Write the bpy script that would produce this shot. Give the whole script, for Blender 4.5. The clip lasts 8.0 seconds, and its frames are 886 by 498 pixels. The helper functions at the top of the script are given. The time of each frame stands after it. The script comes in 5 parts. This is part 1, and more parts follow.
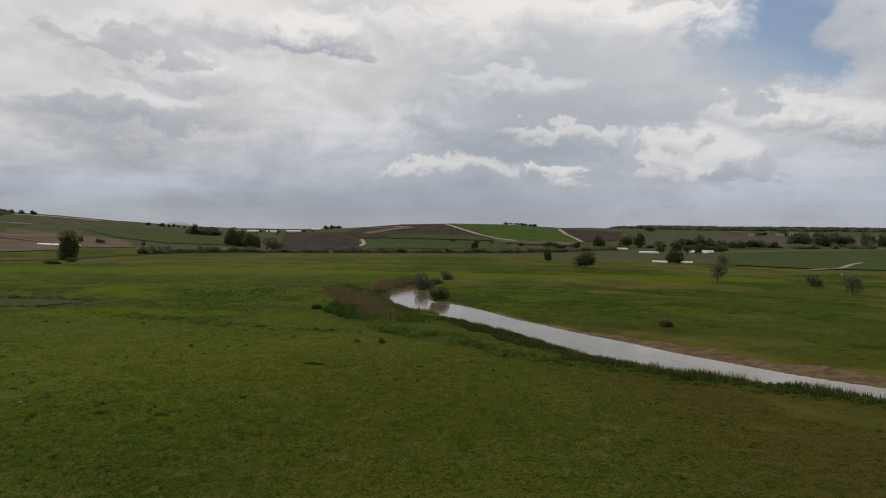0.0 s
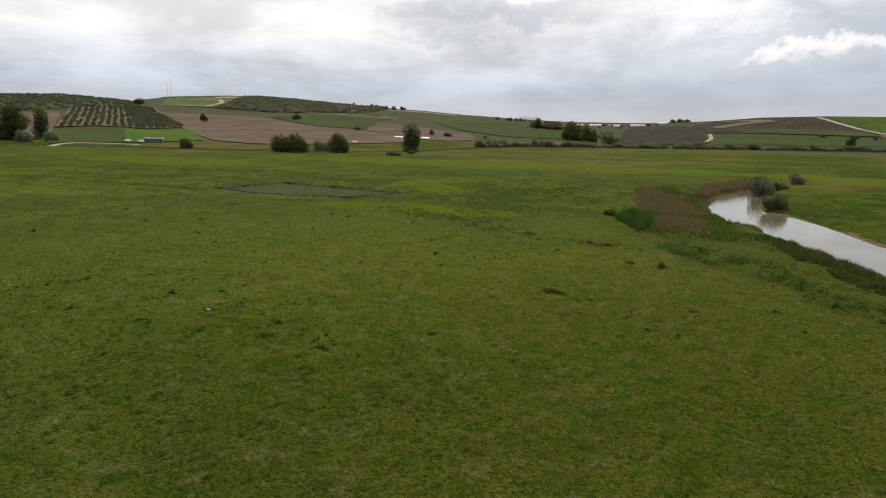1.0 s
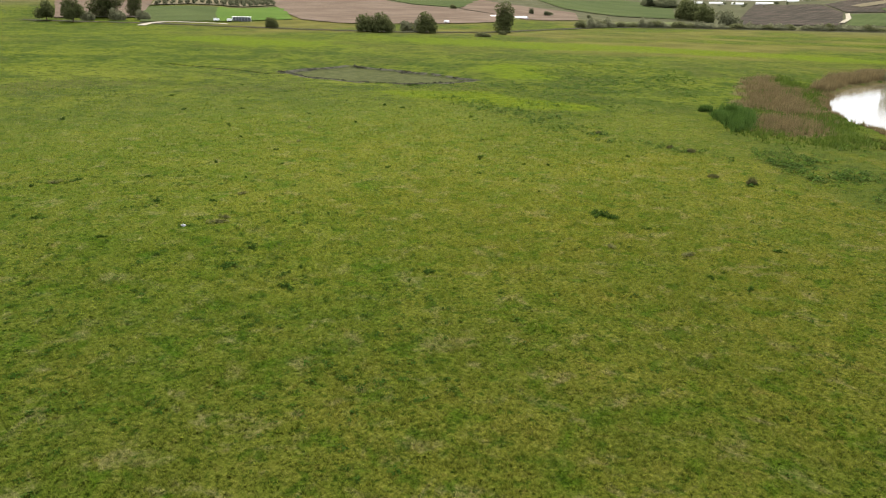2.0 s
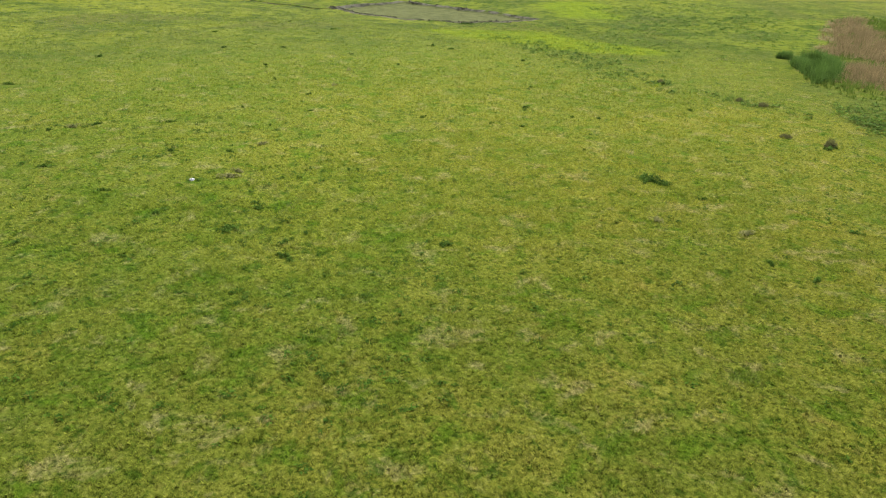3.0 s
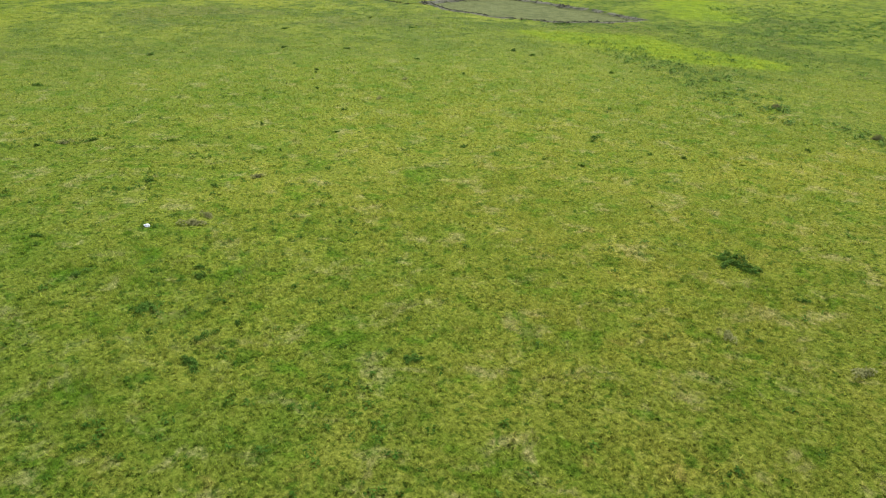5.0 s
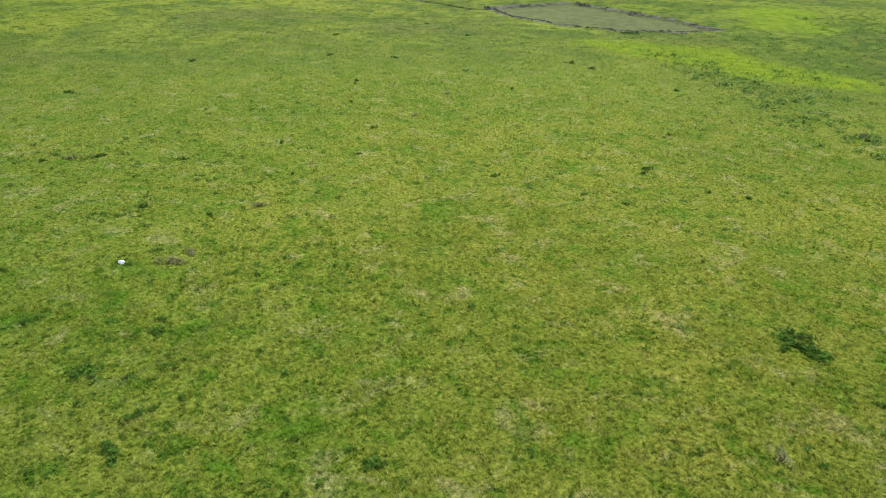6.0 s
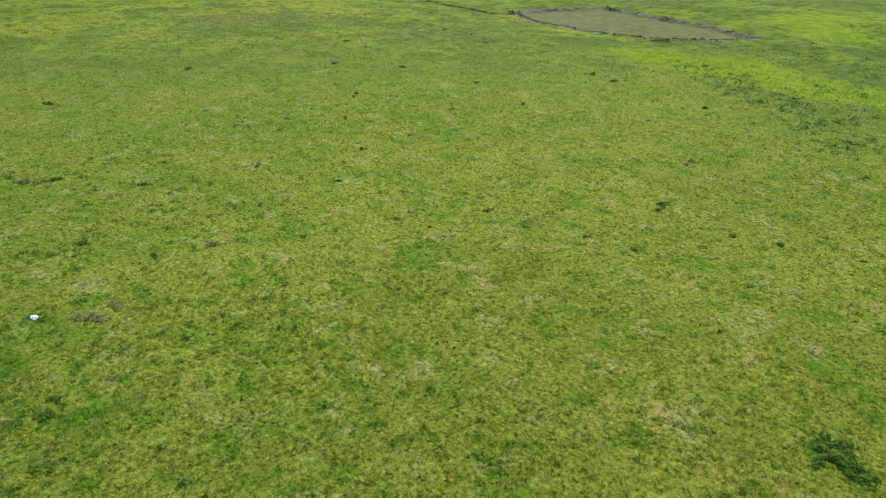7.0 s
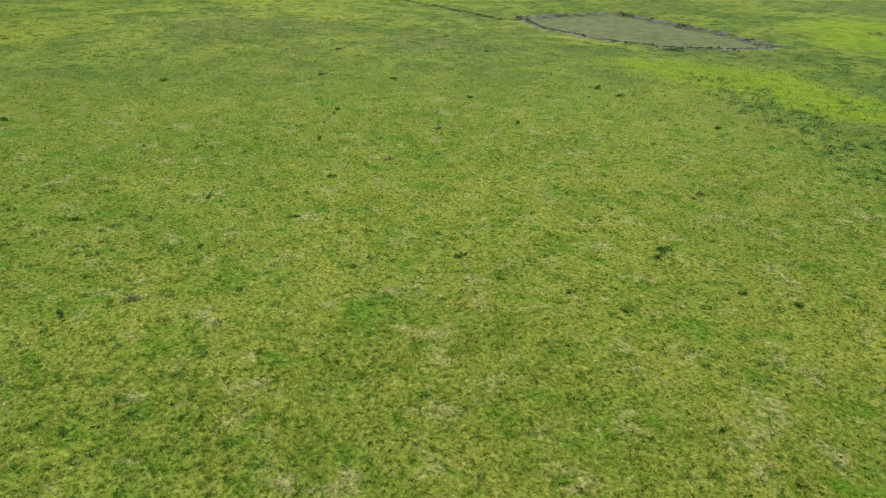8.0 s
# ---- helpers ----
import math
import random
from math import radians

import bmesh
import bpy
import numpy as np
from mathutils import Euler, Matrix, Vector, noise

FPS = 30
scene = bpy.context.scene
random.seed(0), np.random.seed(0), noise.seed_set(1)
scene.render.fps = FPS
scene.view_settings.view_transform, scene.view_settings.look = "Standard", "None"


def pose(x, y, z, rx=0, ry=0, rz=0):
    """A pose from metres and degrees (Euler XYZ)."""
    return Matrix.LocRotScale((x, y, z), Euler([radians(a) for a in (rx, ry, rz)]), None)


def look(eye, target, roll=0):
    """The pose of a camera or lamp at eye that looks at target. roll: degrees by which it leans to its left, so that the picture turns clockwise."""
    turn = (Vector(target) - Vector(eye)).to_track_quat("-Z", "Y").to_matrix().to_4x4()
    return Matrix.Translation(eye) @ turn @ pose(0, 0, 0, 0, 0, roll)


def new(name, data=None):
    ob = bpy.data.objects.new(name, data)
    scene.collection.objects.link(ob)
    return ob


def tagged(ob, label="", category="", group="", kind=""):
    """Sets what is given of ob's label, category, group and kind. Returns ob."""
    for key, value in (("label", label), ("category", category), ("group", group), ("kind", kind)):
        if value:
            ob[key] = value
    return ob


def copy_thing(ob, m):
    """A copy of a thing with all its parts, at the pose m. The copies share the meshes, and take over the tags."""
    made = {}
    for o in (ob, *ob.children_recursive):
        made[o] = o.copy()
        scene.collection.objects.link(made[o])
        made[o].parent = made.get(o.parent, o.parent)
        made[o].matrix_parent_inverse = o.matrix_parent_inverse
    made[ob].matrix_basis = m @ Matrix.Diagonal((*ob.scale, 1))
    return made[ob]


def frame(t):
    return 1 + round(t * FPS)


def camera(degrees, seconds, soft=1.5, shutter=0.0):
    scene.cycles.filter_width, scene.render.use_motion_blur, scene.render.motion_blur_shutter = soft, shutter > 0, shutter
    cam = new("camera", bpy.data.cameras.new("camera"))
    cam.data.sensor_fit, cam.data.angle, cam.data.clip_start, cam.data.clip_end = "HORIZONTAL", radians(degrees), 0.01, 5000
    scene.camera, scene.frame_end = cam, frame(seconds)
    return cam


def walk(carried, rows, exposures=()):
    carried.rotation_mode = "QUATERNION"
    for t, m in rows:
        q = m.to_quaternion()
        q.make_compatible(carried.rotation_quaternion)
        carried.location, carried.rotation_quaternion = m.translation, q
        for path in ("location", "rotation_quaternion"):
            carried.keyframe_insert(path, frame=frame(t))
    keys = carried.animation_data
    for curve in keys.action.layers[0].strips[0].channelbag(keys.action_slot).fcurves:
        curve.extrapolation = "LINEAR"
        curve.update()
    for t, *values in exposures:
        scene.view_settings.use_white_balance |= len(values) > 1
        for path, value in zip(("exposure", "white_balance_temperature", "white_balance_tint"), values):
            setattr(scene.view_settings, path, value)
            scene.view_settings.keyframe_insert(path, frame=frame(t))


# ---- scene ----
cam = camera(64.1, 8.0, soft=1.1)
PATH = [
    (0, (0.126, 0.075, 16.99), (0.109, 2.075, 16.958), 1.15),
    (0.2, (1.95, 3.95, 16.99), (1.731, 5.937, 16.957), 1.2),
    (0.3, (2.72, 6.65, 16.99), (2.370, 8.619, 16.953), 1.25),
    (0.4, (3.42, 9.15, 16.99), (2.970, 11.097, 16.919), 1.3),
    (0.5, (4.109, 11.572, 16.991), (3.551, 13.489, 16.87), 1.3),
    (0.7, (5.08, 16.25, 16.98), (4.347, 18.100, 16.771), 1.25),
    (1, (5.798, 23.821, 16.95), (4.881, 25.565, 16.604), 1.3),
    (1.2, (5.82, 28.1, 16.95), (4.846, 29.786, 16.497), 1.25),
    (1.5, (5.497, 32.972, 16.94), (4.489, 34.604, 16.373), 1.3),
    (1.7, (5.365, 35.428, 16.925), (4.32, 37.021, 16.318), 1.3),
    (2.8, (4.223, 42.631, 16.944), (3.042, 44.032, 16.143), 1.45),
    (3, (3.892, 43.905, 16.955), (2.703, 45.286, 16.132), 1.5),
    (3.5, (2.967, 47.383, 17.029), (1.739, 48.716, 16.183), 1.5),
    (4, (1.901, 50.808, 17.055), (0.621, 52.091, 16.208), 1.5),
    (4.5, (0.671, 54.251, 17.1), (-0.663, 55.477, 16.252), 1.5),
    (4.7, (0.123, 55.635, 17.125), (-1.231, 56.836, 16.274), 1.5),
    (5.8, (-3.194, 62.912, 17.24), (-4.682, 63.942, 16.387), 1.4),
    (6, (-3.888, 64.236, 17.249), (-5.392, 65.24, 16.396), 1.4),
    (6.5, (-5.795, 67.397, 17.264), (-7.333, 68.349, 16.411), 1.37),
    (7, (-7.848, 70.454, 17.289), (-9.4, 71.382, 16.435), 1.37),
    (7.5, (-9.937, 73.476, 17.319), (-11.503, 74.382, 16.465), 1.37),
    (8, (-12.107, 76.288, 17.364), (-13.683, 77.176, 16.511), 1.4),
]
EXPOSURES = [(0, -0.30, 6650, 12), (0.5, -0.34, 6700, 12), (1.0, 0.33, 6700, 12), (1.5, 1.02, 6700, 12), (2.8, 1.91, 6600, 12), (3.5, 2.01, 6550, 12),
             (4.5, 2.00, 6350, 10), (6, 1.90, 6000, 8), (8, 1.82, 5900, 8)]
walk(cam, [(t, look(eye, target, roll)) for t, eye, target, roll in PATH], EXPOSURES)

# ---- world and sun ----
SUN_AZ, SUN_EL = 37.0, 51.0


def put(tree, node, values):
    """Sets or links a node's inputs, in order or as pairs of name and value (None: left alone)."""
    for i, value in enumerate(values):
        key = i
        if isinstance(value, tuple) and len(value) == 2 and isinstance(value[0], str):
            key, value = value
        if value is None:
            continue
        if isinstance(value, bpy.types.NodeSocket):
            tree.links.new(value, node.inputs[key])
        else:
            if isinstance(value, (tuple, list)) and len(value) == 3 and node.inputs[key].type == "RGBA":
                value = (*value, 1)
            node.inputs[key].default_value = value
    return node


def wire(tree, kind, *values, out=0):
    """Adds a node with those inputs and returns one of its outputs."""
    return put(tree, tree.nodes.new(kind), values).outputs[out]


def maths(tree, op, a, b=None):
    node = tree.nodes.new("ShaderNodeMath")
    node.operation = op
    return put(tree, node, (a, b)).outputs[0]


def mixed(tree, factor, a, b, blend="MIX"):
    node = tree.nodes.new("ShaderNodeMix")
    node.data_type, node.blend_type = "RGBA", blend
    for key, value in ((0, factor), (6, a), (7, b)):
        if isinstance(value, bpy.types.NodeSocket):
            tree.links.new(value, node.inputs[key])
        else:
            node.inputs[key].default_value = (*value, 1) if isinstance(value, (tuple, list)) else value
    return node.outputs[2]


def ranged(tree, value, a, b, c=0.0, d=1.0):
    node = tree.nodes.new("ShaderNodeMapRange")
    node.interpolation_type = "SMOOTHSTEP"
    return put(tree, node, (value, a, b, c, d)).outputs[0]


def noised(tree, place, scale, detail=4.0, rough=0.55, warp=0.0):
    return wire(tree, "ShaderNodeTexNoise", ("Vector", place), ("Scale", scale), ("Detail", detail), ("Roughness", rough), ("Distortion", warp))


world = bpy.data.worlds.new("sky")
scene.world = world
world.use_nodes = True
w = world.node_tree
w.nodes.clear()
sky = w.nodes.new("ShaderNodeTexSky")
sky.sky_type, sky.sun_disc, sky.altitude = "NISHITA", False, 50
sky.sun_elevation, sky.sun_rotation = radians(SUN_EL), radians(-SUN_AZ)
blue = mixed(w, 1.0, sky.outputs[0], (0.105, 0.105, 0.105), "MULTIPLY")
way = wire(w, "ShaderNodeTexCoord", out=0)
sx, sy, sz = (wire(w, "ShaderNodeSeparateXYZ", way, out=i) for i in range(3))
s_az = maths(w, "MULTIPLY", maths(w, "ARCTAN2", maths(w, "MULTIPLY", sx, -1.0), sy), 57.2958)
s_el = maths(w, "MULTIPLY", maths(w, "ARCSINE", sz), 57.2958)
# cloud texture is laid out on the dome, drawn out along the horizon
deck = wire(w, "ShaderNodeCombineXYZ", maths(w, "MULTIPLY", s_az, 0.055), maths(w, "MULTIPLY", s_el, 0.15), 0.3)
heaps = wire(w, "ShaderNodeCombineXYZ", maths(w, "MULTIPLY", s_az, 0.10), maths(w, "MULTIPLY", s_el, 0.15), 2.7)
puffs = noised(w, heaps, 2.3, 10, 0.62, 0.25)
masses = noised(w, deck, 1.1, 8, 0.58, 0.4)
streaks = noised(w, wire(w, "ShaderNodeCombineXYZ", maths(w, "MULTIPLY", s_az, 0.035), maths(w, "MULTIPLY", s_el, 0.2), 5.0), 2.0, 7, 0.55, 0.3)
warp_a = maths(w, "ADD", s_az, maths(w, "MULTIPLY", maths(w, "SUBTRACT", puffs, 0.5), 16.0))
warp_e = maths(w, "ADD", s_el, maths(w, "MULTIPLY", maths(w, "SUBTRACT", puffs, 0.5), 7.0))


def cloud(under, az, el, wide, high, low, top, much, edge=0.5):
    """Lays a cloud over the sky: its outline broken up by the cloud texture, its foot in one shade and its crown in another."""
    a = maths(w, "DIVIDE", maths(w, "SUBTRACT", warp_a, az), wide)
    e = maths(w, "DIVIDE", maths(w, "SUBTRACT", warp_e, el), high)
    d = maths(w, "ADD", maths(w, "MULTIPLY", a, a), maths(w, "MULTIPLY", e, e))
    mask = maths(w, "MULTIPLY", ranged(w, d, 1.0 + edge, 1.0 - edge), much)
    return mixed(w, mask, under, mixed(w, ranged(w, e, -0.9, 0.5), low, top))


grey = mixed(w, ranged(w, s_el, 1.0, 14.0), (0.400, 0.455, 0.53), (0.74, 0.76, 0.775))
grey = mixed(w, ranged(w, s_el, 24.0, 50.0), grey, (0.50, 0.53, 0.58))
grey = mixed(w, maths(w, "MULTIPLY", ranged(w, s_az, 8.0, 34.0, 0.0, 0.8), ranged(w, s_el, 3.0, 9.0)), grey, (0.675, 0.678, 0.68))
tone = ranged(w, maths(w, "ADD", maths(w, "MULTIPLY", masses, 0.55), maths(w, "ADD", maths(w, "MULTIPLY", streaks, 0.25), maths(w, "MULTIPLY", puffs, 0.2))), 0.38, 0.62, 0.80, 1.24)
grey = mixed(w, 1.0, grey, wire(w, "ShaderNodeCombineColor", tone, tone, tone), "MULTIPLY")
grey = mixed(w, 1.0, grey, (1.075, 1.07, 1.065), "MULTIPLY")
grey = mixed(w, maths(w, "MULTIPLY", ranged(w, s_az, -14.0, 4.0), ranged(w, s_el, 4.0, 9.0, 0.0, 0.12)), grey, (1.0, 0.995, 0.985))
gap_d = maths(w, "ADD", maths(w, "POWER", maths(w, "ABSOLUTE", maths(w, "DIVIDE", maths(w, "SUBTRACT", warp_a, -24.5), 6.5)), 2.0),
              maths(w, "POWER", maths(w, "ABSOLUTE", maths(w, "DIVIDE", maths(w, "SUBTRACT", warp_e, 14.8), 3.4)), 2.0))
grey = mixed(w, ranged(w, gap_d, 1.8, 0.3, 0.0, 0.95), grey, blue)
BASE, PALE_CLOUD, DIM, WHITE = (0.35, 0.40, 0.47), (0.64, 0.665, 0.69), (0.47, 0.515, 0.57), (1.02, 1.01, 0.99)
BLUISH = (0.50, 0.575, 0.655)
for az, el, wide, high, low, top, much, edge in (
        (-6, 16.6, 15, 4.2, PALE_CLOUD, WHITE, 0.9, 0.5), (9, 19, 9, 2.0, PALE_CLOUD, WHITE, 0.7, 0.6), (34, 15, 10, 6, PALE_CLOUD, WHITE, 0.45, 0.8),
        (-9, 10.5, 12, 5.5, BLUISH, BLUISH, 0.6, 0.9), (1, 4.6, 16, 3.2, BASE, DIM, 0.65, 0.8), (-6, 9.0, 9, 2.8, BASE, DIM, 0.6, 0.7), (30, 18.5, 9, 3.0, PALE_CLOUD, WHITE, 0.7, 0.7), (17, 16.0, 7, 2.2, DIM, WHITE, 0.6, 0.6), (-16, 12, 9, 3.0, DIM, PALE_CLOUD, 0.5, 0.8), (25, 8.4, 8, 1.0, BASE, DIM, 0.7, 0.85), (27, 7.0, 5, 0.8, BASE, DIM, 0.5, 0.85), (24, 13.4, 5, 0.9, BASE, DIM, 0.6, 0.85), (22, 11.6, 5, 0.8, BASE, PALE_CLOUD, 0.5, 0.85), (20, 11.3, 4, 1.0, DIM, PALE_CLOUD, 0.45, 0.8),
        (11, 15.5, 4.5, 1.5, BASE, WHITE, 0.75, 0.5), (-5, 12.5, 5, 0.9, PALE_CLOUD, WHITE, 0.4, 0.6), (1, 5.6, 6.5, 0.9, DIM, WHITE, 0.52, 0.6), (-9.0, 5.2, 2.4, 0.7, DIM, WHITE, 0.6, 0.55),
        (-10, 8.2, 5, 0.8, DIM, WHITE, 0.5, 0.5), (-19.5, 6.6, 3.4, 2.2, DIM, WHITE, 0.6, 0.6), (-22.2, 5.4, 2.4, 1.5, BASE, DIM, 0.6, 0.7), (-25.5, 9.4, 5, 1.3, DIM, WHITE, 0.6, 0.6), (-31, 8.2, 2.6, 1.7, BASE, WHITE, 0.6, 0.5),
        (-17, 5.2, 2.5, 1.3, DIM, WHITE, 0.4, 0.5), (-19, 19.8, 13, 1.7, PALE_CLOUD, WHITE, 0.8, 0.4), (-33, 14, 5, 4, DIM, PALE_CLOUD, 0.6, 0.7), (24, 6.2, 3, 0.7, BASE, DIM, 0.5, 0.8)):
    grey = cloud(grey, az, el, wide, high, low, top, much, edge)
seen_sky = mixed(w, ranged(w, s_el, 3.5, 0.5, 0.0, 0.6), grey, mixed(w, ranged(w, s_az, 22.0, 36.0), (0.455, 0.462, 0.468), (0.36, 0.372, 0.385)))
put(w, w.nodes.new("ShaderNodeOutputWorld"), [wire(w, "ShaderNodeBackground", seen_sky, 1.0)])

lamp = bpy.data.lights.new("sun", "SUN")
lamp.energy, lamp.angle, lamp.color = 3.6, radians(0.6), (1.0, 0.95, 0.86)
sun = new("sun", lamp)
a, e = radians(SUN_AZ), radians(SUN_EL)
sun.matrix_world = look((-math.sin(a) * math.cos(e) * 300, math.cos(a) * math.cos(e) * 300, math.sin(e) * 300), (0, 0, 0))


# ---- materials ----
def material(name, rough=0.8):
    """A node material: its tree, its Principled node and the place in the world."""
    m = bpy.data.materials.new(name)
    m.use_nodes = True
    t = m.node_tree
    p = t.nodes["Principled BSDF"]
    p.inputs["Roughness"].default_value = rough
    p.inputs["Specular IOR Level"].default_value = 0.25 if rough < 0.8 else 0.02
    return m, t, p, wire(t, "ShaderNodeNewGeometry", out=0)


def bumped(t, p, height, strength, distance):
    t.links.new(wire(t, "ShaderNodeBump", ("Strength", strength), ("Distance", distance), ("Height", height)), p.inputs["Normal"])


def meadow_colour(t, place):
    """Grazed turf: broad tints, patches of fresh clover, straw, reddish thatch and the mottling of single tufts, with
    zones brightened or dimmed to mimic light.
    """
    broad, mid = noised(t, place, 0.035, 4, 0.55, 0.3), noised(t, place, 0.20, 5, 0.6, 0.4)
    small, fine = noised(t, place, 0.75, 6, 0.66, 0.5), noised(t, place, 5.0, 5, 0.74, 0.3)
    straw = noised(t, wire(t, "ShaderNodeMapping", place, (13.0, 5.0, 0.0)), 0.45, 7, 0.70, 0.5)
    fresh = noised(t, wire(t, "ShaderNodeMapping", place, (31.0, 17.0, 0.0)), 0.36, 7, 0.68, 0.4)
    thatch = noised(t, wire(t, "ShaderNodeMapping", place, (7.0, 41.0, 0.0)), 0.9, 6, 0.68, 0.4)
    tufts = noised(t, place, 2.1, 5, 0.68, 0.6)
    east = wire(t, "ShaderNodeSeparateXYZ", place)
    c = mixed(t, ranged(t, broad, 0.35, 0.65), (0.0330, 0.0530, 0.0056), (0.0450, 0.0630, 0.0070))
    c = mixed(t, ranged(t, mid, 0.50, 0.68, 0.0, 0.6), c, (0.0530, 0.0690, 0.0092))
    c = mixed(t, ranged(t, mid, 0.48, 0.34, 0.0, 0.6), c, (0.0255, 0.0500, 0.0040))
    c = mixed(t, ranged(t, straw, 0.53, 0.66, 0.0, 0.60), c, (0.0760, 0.0860, 0.0320))
    c = mixed(t, ranged(t, thatch, 0.56, 0.70, 0.0, 0.42), c, (0.0600, 0.0580, 0.0150))
    c = mixed(t, ranged(t, fresh, 0.53, 0.66, 0.0, 0.82), c, (0.0190, 0.0470, 0.0022))
    c = mixed(t, ranged(t, small, 0.47, 0.36, 0.0, 0.75), c, (0.0160, 0.0390, 0.0024))
    # Dark tuft spots, like the grain below, partly paint the tufts' small shadows.
    c = mixed(t, ranged(t, tufts, 0.47, 0.34, 0.0, 0.80), c, (0.0090, 0.0255, 0.0016))
    c = mixed(t, ranged(t, tufts, 0.54, 0.68, 0.0, 0.45), c, (0.0580, 0.0810, 0.0160))
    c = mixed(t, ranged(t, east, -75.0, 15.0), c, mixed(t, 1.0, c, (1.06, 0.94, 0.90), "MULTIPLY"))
    # Browner towards +x, and darkened as well to mimic dimmer light there.
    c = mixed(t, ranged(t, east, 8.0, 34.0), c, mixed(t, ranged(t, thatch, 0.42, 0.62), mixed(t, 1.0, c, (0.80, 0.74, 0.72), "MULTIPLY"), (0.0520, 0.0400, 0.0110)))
    # Turf in this disc is brightened in its colour, mimicking stronger sunlight.
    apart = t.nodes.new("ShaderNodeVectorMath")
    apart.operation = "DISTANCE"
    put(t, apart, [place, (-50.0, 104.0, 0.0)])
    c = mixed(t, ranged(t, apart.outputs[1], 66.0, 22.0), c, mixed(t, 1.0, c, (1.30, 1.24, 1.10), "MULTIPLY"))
    # Turf in this disc is slightly darker and greener.
    dim_zone = t.nodes.new("ShaderNodeVectorMath")
    dim_zone.operation = "DISTANCE"
    put(t, dim_zone, [place, (-30.0, 66.0, 0.0)])
    c = mixed(t, ranged(t, dim_zone.outputs[1], 20.0, 6.0), c, mixed(t, 1.0, c, (0.88, 0.97, 0.90), "MULTIPLY"))
    c = mixed(t, 1.0, c, (0.965, 0.86, 1.0), "MULTIPLY")
    c = mixed(t, ranged(t, fine, 0.50, 0.34), c, mixed(t, 1.0, c, (0.32, 0.39, 0.34), "MULTIPLY"))
    c = mixed(t, ranged(t, fine, 0.50, 0.66), c, mixed(t, 1.0, c, (1.68, 1.56, 1.95), "MULTIPLY"))
    return c, maths(t, "ADD", small, maths(t, "MULTIPLY", tufts, 0.9)), fine


def ground_material():
    m, t, p, place = material("turf_and_soil", 0.9)
    p.inputs["Specular IOR Level"].default_value = 0.009
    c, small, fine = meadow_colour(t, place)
    kinds, wet = t.nodes.new("ShaderNodeVertexColor"), t.nodes.new("ShaderNodeVertexColor")
    kinds.layer_name, wet.layer_name = "cover", "soil"
    sand, weeds, lush = (wire(t, "ShaderNodeSeparateColor", kinds.outputs[0], out=i) for i in range(3))
    mud, litter, dry = (wire(t, "ShaderNodeSeparateColor", wet.outputs[0], out=i) for i in range(3))
    spoil = wet.outputs[1]
    edge = noised(t, place, 0.5, 5, 0.65)
    apart = t.nodes.new("ShaderNodeVectorMath")
    apart.operation = "DISTANCE"
    put(t, apart, [place, (-20.0, 75.0, 0.0)])
    away = ranged(t, apart.outputs[1], 45.0, 120.0, 0.0, 0.9)
    blotch, flecks, bands = noised(t, place, 0.10, 6, 0.68, 0.8), noised(t, place, 0.55, 6, 0.72, 0.4), noised(t, place, 0.028, 5, 0.6, 1.2)
    rough_turf = mixed(t, ranged(t, blotch, 0.40, 0.60), (0.0205, 0.0345, 0.0036), (0.0490, 0.0640, 0.0056))
    rough_turf = mixed(t, ranged(t, bands, 0.50, 0.62, 0.0, 0.75), rough_turf, (0.0610, 0.0735, 0.0056))
    rough_turf = mixed(t, ranged(t, bands, 0.47, 0.38, 0.0, 0.7), rough_turf, (0.0320, 0.0380, 0.0070))
    rough_turf = mixed(t, ranged(t, flecks, 0.49, 0.40, 0.0, 0.95), rough_turf, (0.0090, 0.0210, 0.0022))
    rough_turf = mixed(t, ranged(t, flecks, 0.55, 0.68, 0.0, 0.5), rough_turf, (0.0800, 0.0900, 0.0200))
    big = noised(t, place, 0.05, 5, 0.6)

    def cover(mask, low, high):
        return ranged(t, maths(t, "ADD", mask, maths(t, "MULTIPLY", maths(t, "SUBTRACT", edge, 0.5), 0.9)), low, high)
    # Far turf beyond x = -48: greener, and dimmed in its colour to mimic less light.
    dim_zone = maths(t, "MULTIPLY", ranged(t, wire(t, "ShaderNodeSeparateXYZ", place), -48.0, -14.0), ranged(t, blotch, 0.66, 0.44, 0.35, 1.0))
    rough_turf = mixed(t, dim_zone, rough_turf, mixed(t, 1.0, rough_turf, (0.70, 0.84, 0.60), "MULTIPLY"))
    # Straw-pale turf; the grazing-angle sheen of backlit grass is painted in too.
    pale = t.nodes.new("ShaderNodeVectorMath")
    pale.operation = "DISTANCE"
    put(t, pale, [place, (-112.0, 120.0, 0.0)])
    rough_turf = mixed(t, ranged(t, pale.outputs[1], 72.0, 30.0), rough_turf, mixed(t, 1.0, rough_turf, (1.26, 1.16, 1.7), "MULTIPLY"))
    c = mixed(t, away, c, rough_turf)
    c = mixed(t, cover(dry, 0.3, 0.9), c, mixed(t, ranged(t, big, 0.4, 0.6), (0.046, 0.047, 0.010), (0.066, 0.063, 0.014)))
    # Grey-olive hill ground; part of its dullness is distance haze put into the colour.
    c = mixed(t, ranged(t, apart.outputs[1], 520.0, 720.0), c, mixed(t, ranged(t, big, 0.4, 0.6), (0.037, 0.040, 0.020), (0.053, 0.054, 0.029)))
    c = mixed(t, maths(t, "MULTIPLY", cover(lush, 0.25, 0.75), 0.85), c, mixed(t, ranged(t, edge, 0.38, 0.66), (0.037, 0.061, 0.0020), (0.066, 0.085, 0.0022)))
